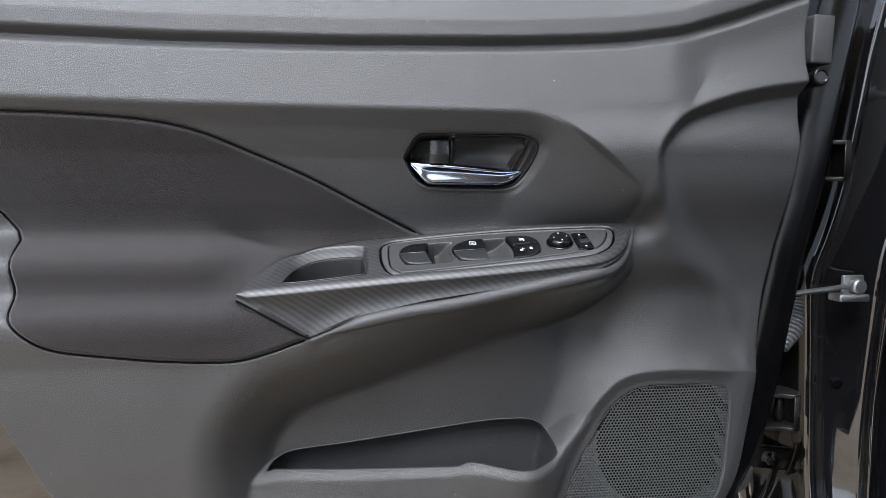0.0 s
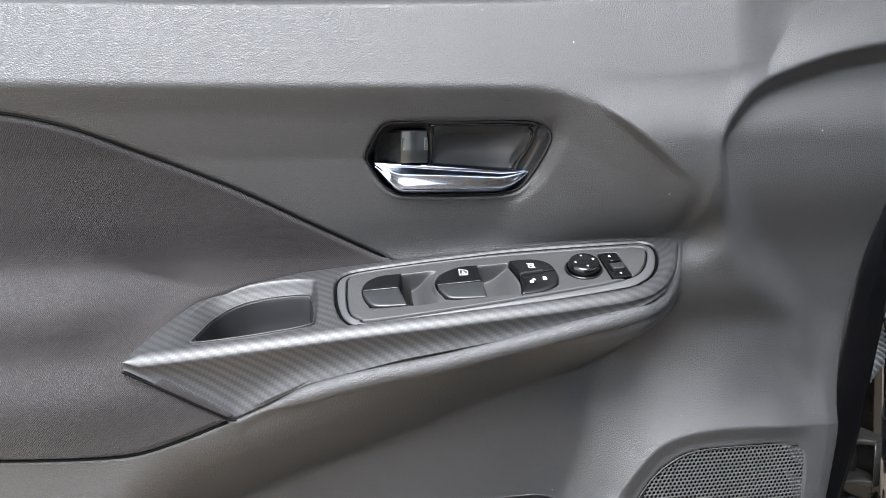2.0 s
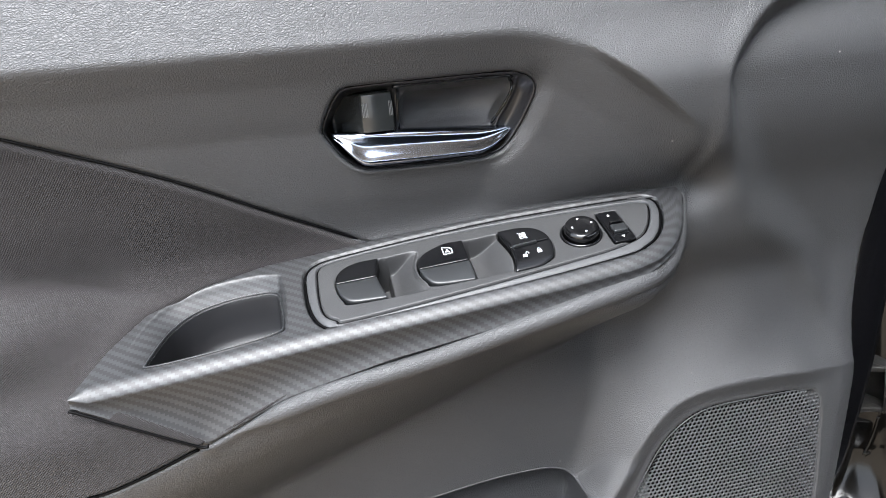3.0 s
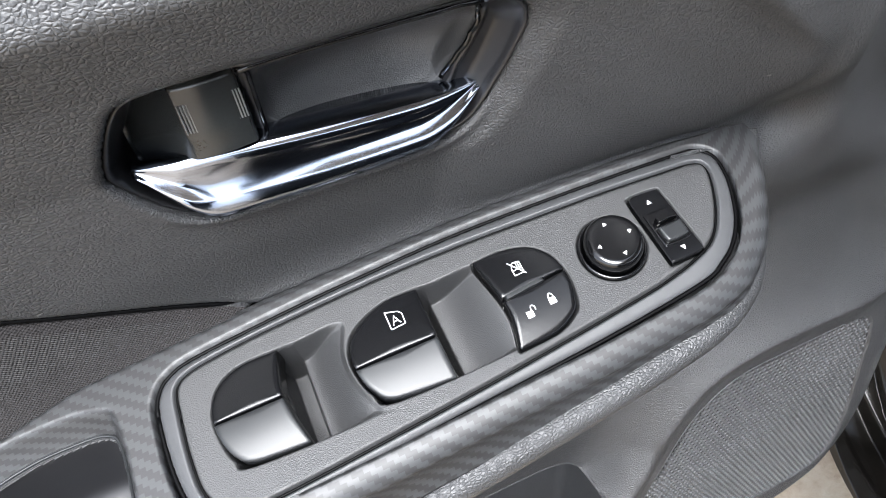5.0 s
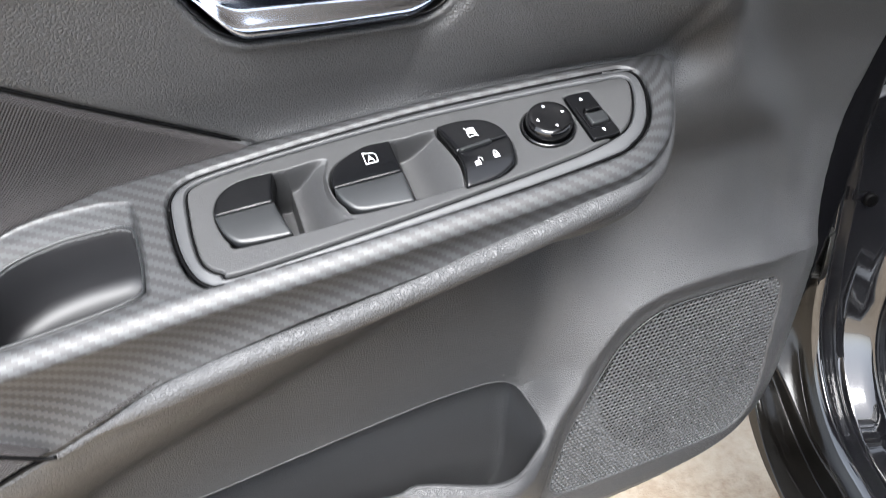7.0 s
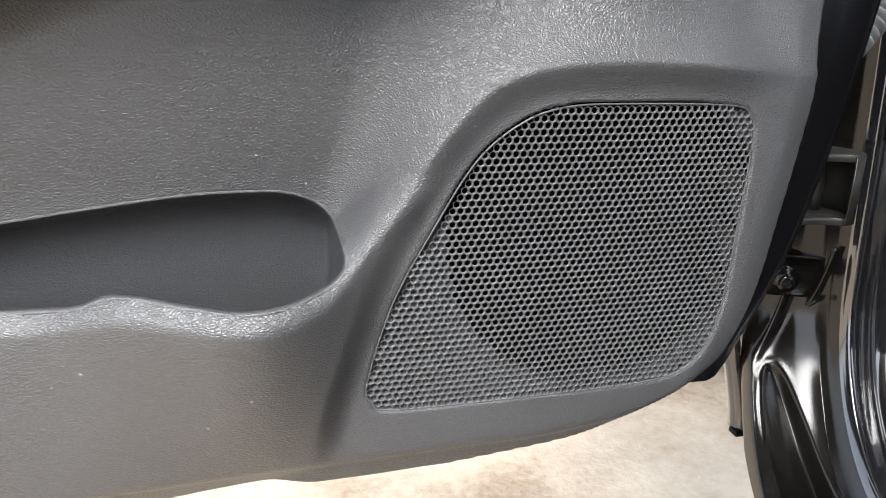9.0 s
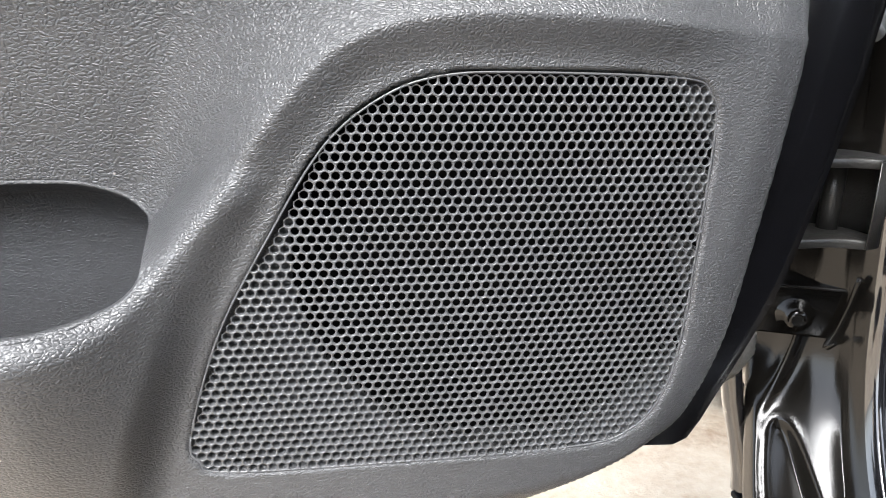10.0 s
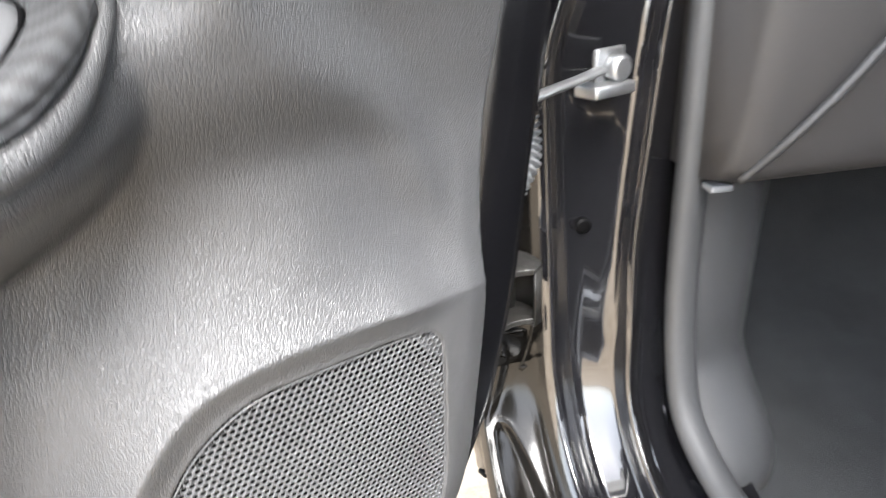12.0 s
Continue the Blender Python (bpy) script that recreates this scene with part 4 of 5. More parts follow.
# ---------------------------------------------------------------- inner handle
def inner_handle():
    x = np.linspace(-0.038, 0.084, 250)
    z = np.linspace(0.796, 0.848, 108)
    X, Z = np.meshgrid(x, z)
    d = distance(X, Z, HANDLE)
    Y = trim_y(X, Z) + 0.0050 + 0.006 * ss(0.0, -0.006, d)
    bowl = distance(X, Z, round_loop([(0.006, 0.8425), (0.006, 0.8425), (0.064, 0.8420), (0.0698, 0.8395), (0.0702, 0.8345), (0.0640, 0.8220), (0.0540, 0.8125), (0.006, 0.8125), (0.006, 0.8125)], 6))
    deep = 1 - (np.abs(X - 0.038) / 0.0335) ** 2.4 - (np.abs(Z - 0.8290) / 0.0165) ** 2
    Y = Y + 0.017 * np.clip(deep, 0, 1) ** 0.9 * (0.55 + 0.45 * ss(0.814, 0.838, Z)) * ss(0.0, -0.004, bowl) + 0.002 * ss(0.0004, -0.0008, bowl) - 0.0012 * np.exp(-((bowl - 0.001) / 0.0009) ** 2)
    left = ss(0.004, 0.0, X)
    Y = Y + left * 0.012 * ss(0.0, -0.004, d)
    Y = Y - 0.0022 * np.exp(-((d + 0.0004) / 0.0008) ** 2)
    cup = sheet("handle_bezel", X, Y, Z, HANDLE_PLASTIC, door, "satin black handle recess", d < 0.0012, flip=True, mats=[HANDLE_PLASTIC, BEZEL_SHADE], zone=np.where(bowl < 0, 0, 1))
    line = round_loop([(0.0058, 0.8195), (0.0058, 0.840), (0.0075, 0.8424), (0.062, 0.8420), (0.0680, 0.8402), (0.0702, 0.8362), (0.0675, 0.8285), (0.0600, 0.8165)], 6, False)
    ix, iz = np.clip(np.searchsorted(x, line[:, 0]), 0, 249), np.clip(np.searchsorted(z, line[:, 1]), 0, 107)
    tube("recess_rim", np.stack([line[:, 0], Y[iz, ix] - 0.0008, line[:, 1]], -1), 0.0008, GLOSS_BLACK, cup, "gloss black rim line", n=8)
    # chrome lever
    xs = np.linspace(-0.0318, 0.0712, 70)
    top = along([(-0.034, 0.8205), (-0.030, 0.8212), (-0.010, 0.8206), (0.02, 0.8180), (0.072, 0.8138)], xs, 0.003)
    low = along([(-0.034, 0.8205), (-0.031, 0.8180), (-0.0255, 0.8110), (-0.0195, 0.8037), (-0.0150, 0.8007), (0.050, 0.8004), (0.058, 0.8032), (0.066, 0.8085), (0.0715, 0.8132)], xs, 0.0025)
    low = np.minimum(low, top - 0.0008)
    rings = []
    for a, t, b in zip(xs, top, low):
        h = t - b
        k = min(1, h / 0.015)
        bow = 0.004 * (1 - ((a - 0.02) / 0.052) ** 2)
        prof = [(0.012, 0.0005), (0.003, 0.0006), (-0.0010, 0.0), (-0.0028, -0.0012 * k), (-0.0036, -0.0030 * k), (-0.0036, -0.0046 * k), (-0.0034, -0.40 * h), (-0.0040, -0.55 * h), (-0.0050, -0.70 * h), (-0.0060, -0.85 * h), (-0.0060, -0.95 * h), (-0.0030, -1.0 * h), (0.004, -0.98 * h), (0.012, -0.7 * h)]
        rings.append([(a, 0.003 - bow + y * (0.5 + 0.5 * k), t + z_) for y, z_ in prof])
    loft("lever", rings, CHROME, cup, "polished chrome pull lever")
    # lock tab with ribbed grips
    xs = np.linspace(-0.0300, 0.0043, 60)
    prof_z = np.linspace(0.8195, 0.8442, 24)
    TX, TZ = np.meshgrid(xs, prof_z)
    TY = 0.0105 - 0.0145 * np.clip((TX + 0.029) / 0.0150, 0, 1) ** 1.2 - 0.0015 * ss(0.8195, 0.828, TZ) + 0.012 * ss(0.8402, 0.8436, TZ) + 0.03 * ss(0.0030, 0.0042, TX)
    TY = TY - 0.0016 * np.clip(1 - ((TX + 0.0055) / 0.0085) ** 2, 0, 1)
    sheet("lock_tab", TX, TY, TZ, TAB_PLASTIC, cup, "glossy black sliding lock tab", flip=True)
    for gx in (-0.0138, -0.0002):
        for i in range(4):
            block("grip_rib", (gx + i * 0.0008, -0.0064, 0.8275), (0.0004, 0.0016, 0.0078), RIB_GREY, cup, bevel=0.0001)
    return cup


# ---------------------------------------------------------------- speaker grille
def speaker_grille():
    p = 0.00324
    q = p * math.sqrt(3) / 2
    ang = np.linspace(0, 2 * math.pi, 12, endpoint=False) + math.pi / 2
    hexr = (p / 2) / np.cos(np.mod(ang + math.pi / 6, math.pi / 3) - math.pi / 6)
    rings = [(hexr, 0.0), (np.full(12, 0.00146), 0.0), (np.full(12, 0.00134), 0.00022), (np.full(12, 0.00127), 0.0006), (np.full(12, 0.00125), 0.0009), (np.full(12, 0.00124), 0.0010)]
    cu, cz = [], []
    for j in range(60):
        for i in range(70):
            cu.append(0.108 + (i + 0.5 * (j % 2)) * p)
            cz.append(0.470 + j * q)
    cu, cz = np.array(cu), np.array(cz)
    inside = distance(cu, cz, GRILLE) < -0.0006
    cu, cz = cu[inside], cz[inside]
    n = len(cu)
    V = []
    for r, depth in rings:
        V.append(np.stack([cu[:, None] + r * np.cos(ang), np.full((n, 12), depth), cz[:, None] + r * np.sin(ang)], -1))
    V = np.stack(V, 1)
    blind = np.hypot(cu - SPEAKER[0], cz - SPEAKER[1]) > SPEAKER[2]
    V[blind, -1, :, 1] += 0.0018
    V[..., 1] += grille_y(V[..., 0], V[..., 2])
    one = grid_faces(len(rings), 12, True)[:, ::-1]
    faces = [tuple(f) for f in (one[None] + (np.arange(n) * 72)[:, None, None]).reshape(-1, 4)]
    faces += [tuple(range(k * 72 + 60, k * 72 + 72))[::-1] for k in np.flatnonzero(blind)]
    ob = mesh("grille_mesh", V.reshape(-1, 3), faces, GRILLE_GREY, door, "grey perforated speaker grille")
    ob["kind"] = "stuff"
    # rim round the perforation
    path = round_loop(GRILLE[::2], 3)
    path = np.vstack([path, path[:1]])
    rim = tube("grille_rim", np.stack([path[:, 0], grille_y(path[:, 0], path[:, 1]) + 0.0004, path[:, 1]], -1), 0.0004, GRILLE_GREY, door, n=8)
    return ob


def grille_y(x, z):
    return 0.0072 - 0.0015 * np.cos((x - 0.2) / 0.09) + 0.0 * z


# ---------------------------------------------------------------- door shell
def door_shell():
    """Painted metal behind the trim, with its folded edge, and the rubber seal round it."""
    z = np.linspace(0.457, 1.0, 64)
    edge = along([(0.43, 0.284), (0.4475, 0.302), (0.4575, 0.314), (0.4747, 0.322), (0.486, 0.328), (0.4985, 0.334), (0.515, 0.342), (0.536, 0.349), (0.567, 0.357), (0.60, 0.3645), (0.66, 0.374), (0.74, 0.389), (0.80, 0.404), (0.95, 0.428), (1.0, 0.436)], z, 0.006)
    prof = [(-0.050, 0.060), (-0.042, 0.036), (-0.012, 0.034), (-0.004, 0.038), (0.0, 0.046), (0.001, 0.056), (-0.002, 0.064), (-0.010, 0.068), (-0.013, 0.078), (-0.012, 0.115), (-0.008, 0.125), (-0.016, 0.130), (-0.10, 0.132)]
    X = np.array([[e + dx for dx, _ in prof] for e in edge])
    Y = np.array([[y for _, y in prof] for _ in edge])
    Z = np.broadcast_to(z[:, None], X.shape)
    shell = sheet("door_shell", X, Y, Z, SHELL, door, "gloss black door shell edge", flip=True)
    x = np.linspace(-0.62, 0.30, 30)
    skin = [(0.45, 0.060), (0.45, 0.08), (0.45, 0.125), (0.5, 0.14), (0.75, 0.15), (0.95, 0.12), (1.0, 0.10)]
    zb = along([(-0.7, 0.40), (-0.2, 0.425), (0.20, 0.437), (0.34, 0.46)], x, 0.02)
    X = np.array([[a + 0.0] * len(skin) for a in x])
    Z = np.array([[b + (zz - 0.40) for zz, _ in skin] for b in zb])
    Y = np.array([[yy for _, yy in skin] for _ in x])
    sheet("outer_skin", X, Y, Z, PAINT, door, "gloss black outer door skin")
    path = np.stack([edge[2:] - 0.006, np.full(62, 0.070), z[2:]], -1)
    low = [(0.10, 0.066, 0.434), (0.18, 0.068, 0.436), (0.25, 0.070, 0.438), (0.29, 0.070, 0.442)]
    tube("door_seal", np.vstack([low, path]), 0.0055, RUBBER, door, "black rubber door seal", n=8)
    return shell


def glass_run():
    x = np.linspace(-0.62, 0.38, 40)
    zt = along(GROOVE, x) + 0.054
    rings = []
    for a, b in zip(x, zt):
        rings.append([(a, 0.006, b - 0.004), (a, 0.004, b + 0.004), (a, 0.008, b + 0.007), (a, 0.016, b + 0.006), (a, 0.018, b - 0.004)])
    loft("window_seal", rings, RUBBER, door, "black rubber window seal")
    rings = [[(a, 0.022, b - 0.02), (a, 0.0265, b - 0.02), (a + 0.0, 0.075, b + 0.42), (a, 0.0705, b + 0.42)] for a, b in zip(x, zt)]
    pane = loft("window_glass", rings, GLASS, door, "clear door window glass", smooth=False)
    pane.visible_shadow = False


def hinge(z, x, y):
    """A pressed box bracket, open towards the cabin: back wall round the end, two leaves, pin and bolt."""
    wall = round_loop([(x - 0.032, y + 0.022), (x - 0.010, y + 0.022), (x + 0.012, y + 0.020), (x + 0.027, y + 0.012), (x + 0.032, y - 0.002), (x + 0.029, y - 0.018), (x + 0.018, y - 0.023)], 6, False)
    inner = wall + np.array([-0.004, -0.005]) * ss(0.0, 1.0, np.linspace(0.4, 1.6, len(wall)))[:, None]
    rings = [[(a, b, z - 0.020), (c, d, z - 0.020), (c, d, z + 0.020), (a, b, z + 0.020)] for (a, b), (c, d) in zip(wall, inner)]
    bracket = loft("hinge_bracket", rings, DUSTY_METAL, door, "dusty black pressed door hinge")
    rim = [(x + 0.004, y - 0.017), (x - 0.030, y - 0.015)]
    for dz, t in ((-0.0215, 0.0045), (0.0165, 0.0045)):
        plan = round_loop(np.vstack([wall, rim]), 3)
        c = plan.mean(0)
        rings = [[(c[0] + (a - c[0]) * k, c[1] + (b - c[1]) * k, z + dz + h) for a, b in plan] for k, h in ((0.5, 0), (0.98, 0), (1.0, 0.1 * t), (1.0, 0.9 * t), (0.98, t), (0.5, t))]
        loft("hinge_leaf", rings, DUSTY_METAL, bracket)
    tube("hinge_pin", [(x + 0.017, y + 0.003, z - 0.017), (x + 0.017, y + 0.003, z + 0.017)], 0.0050, DUSTY_METAL, bracket, n=12)
    ang = np.linspace(0, 2 * math.pi, 7)[:6]
    rings = [[(x - 0.008 + r * math.cos(a), yy, z + r * math.sin(a)) for a in ang] for yy, r in ((y + 0.018, 0.0075), (y + 0.010, 0.0075), (y + 0.008, 0.0055))]
    loft("hinge_bolt", rings, DUSTY_METAL, bracket, "dusty grey bolt", smooth=False)


def check_strap():
    bar = [(0.350, 0.055, 0.6835), (0.376, 0.058, 0.6855), (0.406, 0.062, 0.688), (0.436, 0.066, 0.690), (0.456, 0.069, 0.692)]
    strap = tube("check_strap", bar, 0.0050, STEEL, door, "bare steel door check strap", n=10, flat=0.55)
    block("strap_bracket", (0.444, 0.060, 0.676), (0.036, 0.020, 0.008), STEEL, strap, "zinc bracket", 0.002)
    block("strap_plate", (0.456, 0.072, 0.680), (0.026, 0.005, 0.024), STEEL, strap, "zinc fixing plate", 0.002)
    ang = np.linspace(0, 2 * math.pi, 16, endpoint=False)
    loft("strap_bolt", [[(0.470 + r * math.cos(a), y, 0.692 + r * math.sin(a)) for a in ang] for y, r in ((0.074, 0.0085), (0.064, 0.0085), (0.062, 0.0065))], STEEL, strap)


def wiring_boot():
    n = 15
    path, rad = [], []
    for i in range(n * 6):
        t = i / (n * 6 - 1)
        path.append((0.388 + 0.020 * t ** 1.5 + 0.010 * math.sin(t * 3), 0.074 + 0.026 * t, 0.622 + 0.056 * t))
        rad.append((0.0125 + 0.0022 * math.sin(i / 6 * 2 * math.pi)) * (0.45 + 0.55 * min(1, t / 0.35)))
    boot = tube("wiring_boot", path, rad, BOOT_GREY, door, "pleated grey rubber wiring boot", n=18)
    tube("boot_sleeve", [(0.402, 0.098, 0.676), (0.41, 0.102, 0.70), (0.414, 0.106, 0.73)], [0.015, 0.017, 0.012], RUBBER, boot, n=14)


def edge_cover():
    turn = pose(0.3475, -0.020, 0.936, 0, 0, 0) @ pose(0, 0, 0, 0, 2, 0)
    block("edge_cover", (-0.0105, 0.0, -0.022), (0.021, 0.030, 0.044), VINYL_FINE, door, "grey plastic edge cover", 0.002, turn)
    ang = np.linspace(0, 2 * math.pi, 20, endpoint=False)
    loft("trim_clip", [[(0.347 + r * math.cos(a), y, 0.902 + r * math.sin(a)) for a in ang] for y, r in ((0.02, 0.0085), (-0.020, 0.0085), (-0.022, 0.0075), (-0.0215, 0.0055), (-0.0205, 0.005))], SATIN_BLACK, door, "round black trim clip")


# ---------------------------------------------------------------- the car beside the open door
AHEAD = np.array([0.4226, 0.9063])
INWARD = np.array([0.9063, -0.4226])
HUB = np.array([0.445, 0.100])


def car(w, f, z):
    """A place in the car's own axes: w inward from the pillar's outer bead, f towards the nose, z up."""
    w, f, z = np.broadcast_arrays(np.array(w, float), np.array(f, float), np.array(z, float))
    return np.stack([HUB[0] + w * INWARD[0] + f * AHEAD[0], HUB[1] + w * INWARD[1] + f * AHEAD[1], z], -1)


def door_frame():
    """Pillar and sill as one pressing: a profile that runs down the pillar, round the lower corner and back along the sill."""
    flank = np.concatenate([np.linspace(-0.115, -0.065, 16, endpoint=False), np.linspace(-0.065, 0.015, 120)])
    out = profile(flank, [-0.115, -0.095, -0.080, -0.062, -0.046, -0.030, -0.018, -0.011, -0.006, -0.002, 0.002, 0.006, 0.015],
                  [0.140, 0.090, 0.058, 0.036, 0.024, 0.016, 0.012, 0.007, 0.0, -0.004, -0.003, 0.003, 0.008], 0.0015)
    prof = [(w, f, 0) for w, f in zip(flank, out)]
    prof += [(0.3, 0.010, 1), (0.5, 0.010, 1), (0.7, 0.010, 1), (0.86, 0.010, 1), (0.92, 0.0085, 1), (0.96, 0.002, 1), (0.99, -0.006, 1), (1.03, -0.007, 1), (1.06, -0.001, 1), (1.18, 0.010, 1), (1.4, 0.014, 1), (2.0, 0.016, 1), (2.7, 0.016, 1)]
    top, corner, r = 1.25, 0.475, 0.105
    straight, bend = top - corner, r * math.pi / 2
    u = np.concatenate([np.linspace(0, straight - 0.10, 60, endpoint=False), np.linspace(straight - 0.10, straight + bend, 120, endpoint=False), np.linspace(straight + bend, straight + bend + 1.15, 60)])
    a = np.clip((u - straight) / r, 0, math.pi / 2)
    along_sill = np.maximum(u - straight - bend, 0)
    f0 = r * (np.cos(a) - 1) - along_sill
    z0 = top - np.minimum(u, straight) - r * np.sin(a)
    level = top - u
    lean = along([(0.2, 0.012), (0.30, 0.011), (0.36, 0.009), (0.44, 0.006), (0.52, 0.002), (0.62, -0.002), (0.70, -0.006), (0.74, 0.008), (0.80, 0.022), (0.95, 0.040), (1.3, 0.10)], level, 0.02)
    broad = along([(0.2, 0.046), (0.36, 0.050), (0.44, 0.052), (0.52, 0.058), (0.60, 0.066), (0.70, 0.078), (0.74, 0.068), (0.90, 0.075), (1.3, 0.08)], level, 0.02)
    W = np.array([[l + (w if not rel else w * b) for w, _, rel in prof] for l, b in zip(lean, broad)])
    D = np.array([[f for _, f, _ in prof] for _ in u])
    # the broad face turns outwards towards the sill
    D = D - 0.36 * np.clip(W - lean[:, None] - 0.016, 0, 0.046) * ss(0.575, 0.46, level)[:, None]
    U = np.broadcast_to(level[:, None], W.shape)
    # sunk channel with rolled rims: it begins as an arch in the corner and runs back along the sill
    arch = round_loop([(-0.036, -1.2), (-0.036, 0.1), (-0.036, 0.28), (-0.042, 0.34), (-0.0475, 0.38), (-0.0475, 0.405), (-0.044, 0.416), (-0.0385, 0.4195), (-0.031, 0.415), (-0.0235, 0.398), (-0.016, 0.372), (-0.009, 0.33), (-0.006, 0.28), (-0.006, 0.1), (-0.006, -1.2)], 5)
    crease = round_loop([(-0.034, 0.464), (-0.038, 0.448), (-0.044, 0.434), (-0.049, 0.423)], 4, False)
    d = distance(W, U, arch)
    e = np.abs(distance(W, U, crease, False))
    D = D + 0.006 * ss(0.001, -0.005, d) - 0.0034 * np.exp(-(d / 0.0024) ** 2) - 0.006 * np.exp(-(e / 0.005) ** 2)
    narrow = (0.30 + 0.70 * ss(0.41, 0.48, level))[:, None]
    flat = ss(0.455, 0.405, level)[:, None]
    D = np.where(W < -0.008, D * (1 - flat) + np.minimum(D, 0.010 + 0.006 * ss(-0.010, -0.045, W)) * flat, D)
    sunk = ss(0.0005, -0.006, d) * flat
    D = D + sunk * (0.010 + 0.55 * (W + 0.026)) + 0.020 * ss(-0.0505, -0.058, W) * flat
    W = np.where(W < -0.055, -0.055 + (W + 0.055) * (narrow * (1 - flat) - 1.0 * flat), W)
    F = f0[:, None] + D * np.cos(a)[:, None]
    Z = z0[:, None] - D * np.sin(a)[:, None]
    P3 = car(W, F, Z)
    keep = np.array([w > -0.064 for w, _, rel in prof])[None] | (level > 0.425)[:, None]
    zone = np.array([0 if rel or w > -0.007 else 1 for w, _, rel in prof])[None] * np.ones((len(u), 1), int)
    k = int(np.argmin(np.abs(u - straight - bend)))
    for name, label, q in (("front_pillar", "gloss black front door pillar", slice(0, k + 1)), ("sill", "gloss black door sill with a sunk channel", slice(k, len(u)))):
        sheet(name, P3[q, :, 0], P3[q, :, 1], P3[q, :, 2], PAINT, body_shell, label, keep[q], flip=True, mats=[PAINT, PRIMER], zone=zone[q])


def fender_end():
    """Inner fender behind the hinges and the lower corner where pillar and sill meet."""
    z = np.linspace(0.425, 1.0, 40)
    prof = [(-0.20, 0.30), (-0.13, 0.20), (-0.10, 0.15), (-0.082, 0.135), (-0.06, 0.132), (-0.04, 0.13)]
    W = np.array([[w for w, _ in prof] for _ in z])
    Fd = np.array([[q for _, q in prof] for _ in z])
    P3 = car(W, Fd, z[:, None])
    sheet("inner_fender", P3[..., 0], P3[..., 1], P3[..., 2], PRIMER, body_shell, "dusty black metal inside the fender", flip=True)
    block("hinge_mount", (-0.062, 0.010, 0.461), (0.050, 0.010, 0.030), PRIMER, body_shell, "dusty black bracket", 0.002, car_matrix())
    ang = np.linspace(0, 2 * math.pi, 14, endpoint=False)
    P = lambda r, q: [car(-0.038 + r * math.cos(a), q - 0.035, 0.475 + r * math.sin(a)) for a in ang]
    loft("bracket_bolt", [P(0.010, 0.045), P(0.010, 0.040), P(0.006, 0.039), P(0.006, 0.033), P(0.003, 0.032)], PRIMER, body_shell)


def rear_flange():
    """Lower rear of the painted door behind the trim, folded to face the ground."""
    x = np.linspace(-0.64, -0.26, 40)
    prof = [(0.80, 0.034), (0.62, 0.040), (0.55, 0.050), (0.50, 0.066), (0.46, 0.090), (0.43, 0.12)]
    X = np.array([[a] * len(prof) for a in x])
    Z = np.array([[z_ for z_, _ in prof] for _ in x])
    Y = np.array([[y_ for _, y_ in prof] for _ in x])
    sheet("rear_flange", X, Y, Z, PAINT, door, "gloss black inner door metal")
    tube("rear_seal", [(-0.60, 0.040, 0.80), (-0.50, 0.045, 0.685), (-0.406, 0.050, 0.580), (-0.388, 0.050, 0.557), (-0.367, 0.050, 0.5275), (-0.354, 0.050, 0.500), (-0.335, 0.052, 0.45)], 0.0035, VINYL_FINE, door, "grey rubber seal at the rear edge", n=12)


def fender_parts():
    """Fender edge with its clip, and the lump of sealant behind the lower hinge."""
    edge = round_loop([(0.391, 0.142, 0.445), (0.398, 0.144, 0.412), (0.405, 0.144, 0.386), (0.411, 0.144, 0.362), (0.413, 0.144, 0.345)], 5, False)
    tube("fender_edge", edge, 0.0090, PAINT, body_shell, "gloss black fender edge", n=12, flat=0.6)
    block("fender_clip", (0.406, 0.134, 0.342), (0.014, 0.010, 0.004), RUBBER, body_shell, "black plastic clip", 0.001)
    rng = np.random.default_rng(4)
    u, v = np.linspace(0, 2 * math.pi, 40, endpoint=False), np.linspace(0.02, math.pi - 0.02, 26)
    rough = rng.normal(0, 0.0007, (26, 40))
    rings = []
    for i, b in enumerate(v):
        r = 1 + rough[i] / 0.012
        rings.append(np.stack([0.372 + (0.011 * np.sin(b) * np.cos(u) + 0.006 * np.cos(b)) * r, 0.112 + 0.007 * np.sin(b) * np.sin(u) * r, 0.458 + 0.016 * np.cos(b) * r], -1))
    loft("sealant_lump", rings, SEALANT, body_shell, "lumpy grey sealant")


def pillar_details():
    """Sealant bead, rubber bumper and plugs on the pillar."""
    tube("sealant_bead", round_loop([tuple(car(w, f, z)) for w, f, z in ((-0.010, 0.004, 0.50), (-0.012, 0.006, 0.485), (-0.016, 0.007, 0.468), (-0.020, 0.006, 0.458), (-0.016, 0.004, 0.462))], 4, False), 0.0016, PRIMER, body_shell, n=8)
    ang = np.linspace(0, 2 * math.pi, 16, endpoint=False)
    P = lambda r, q: [car(0.075 + r * math.cos(a), q, 0.905 + r * math.sin(a)) for a in ang]
    loft("door_bumper", [P(0.012, 0.010), P(0.012, 0.002), P(0.009, -0.002), P(0.006, -0.012), P(0.004, -0.014)], BOOT_GREY, body_shell, "pale grey rubber door bumper")
    P = lambda r, q: [car(0.028 + r * math.cos(a), q, 0.575 + r * math.sin(a)) for a in ang]
    loft("plug", [P(0.006, 0.010), P(0.006, 0.006), P(0.004, 0.005)], RUBBER, body_shell)


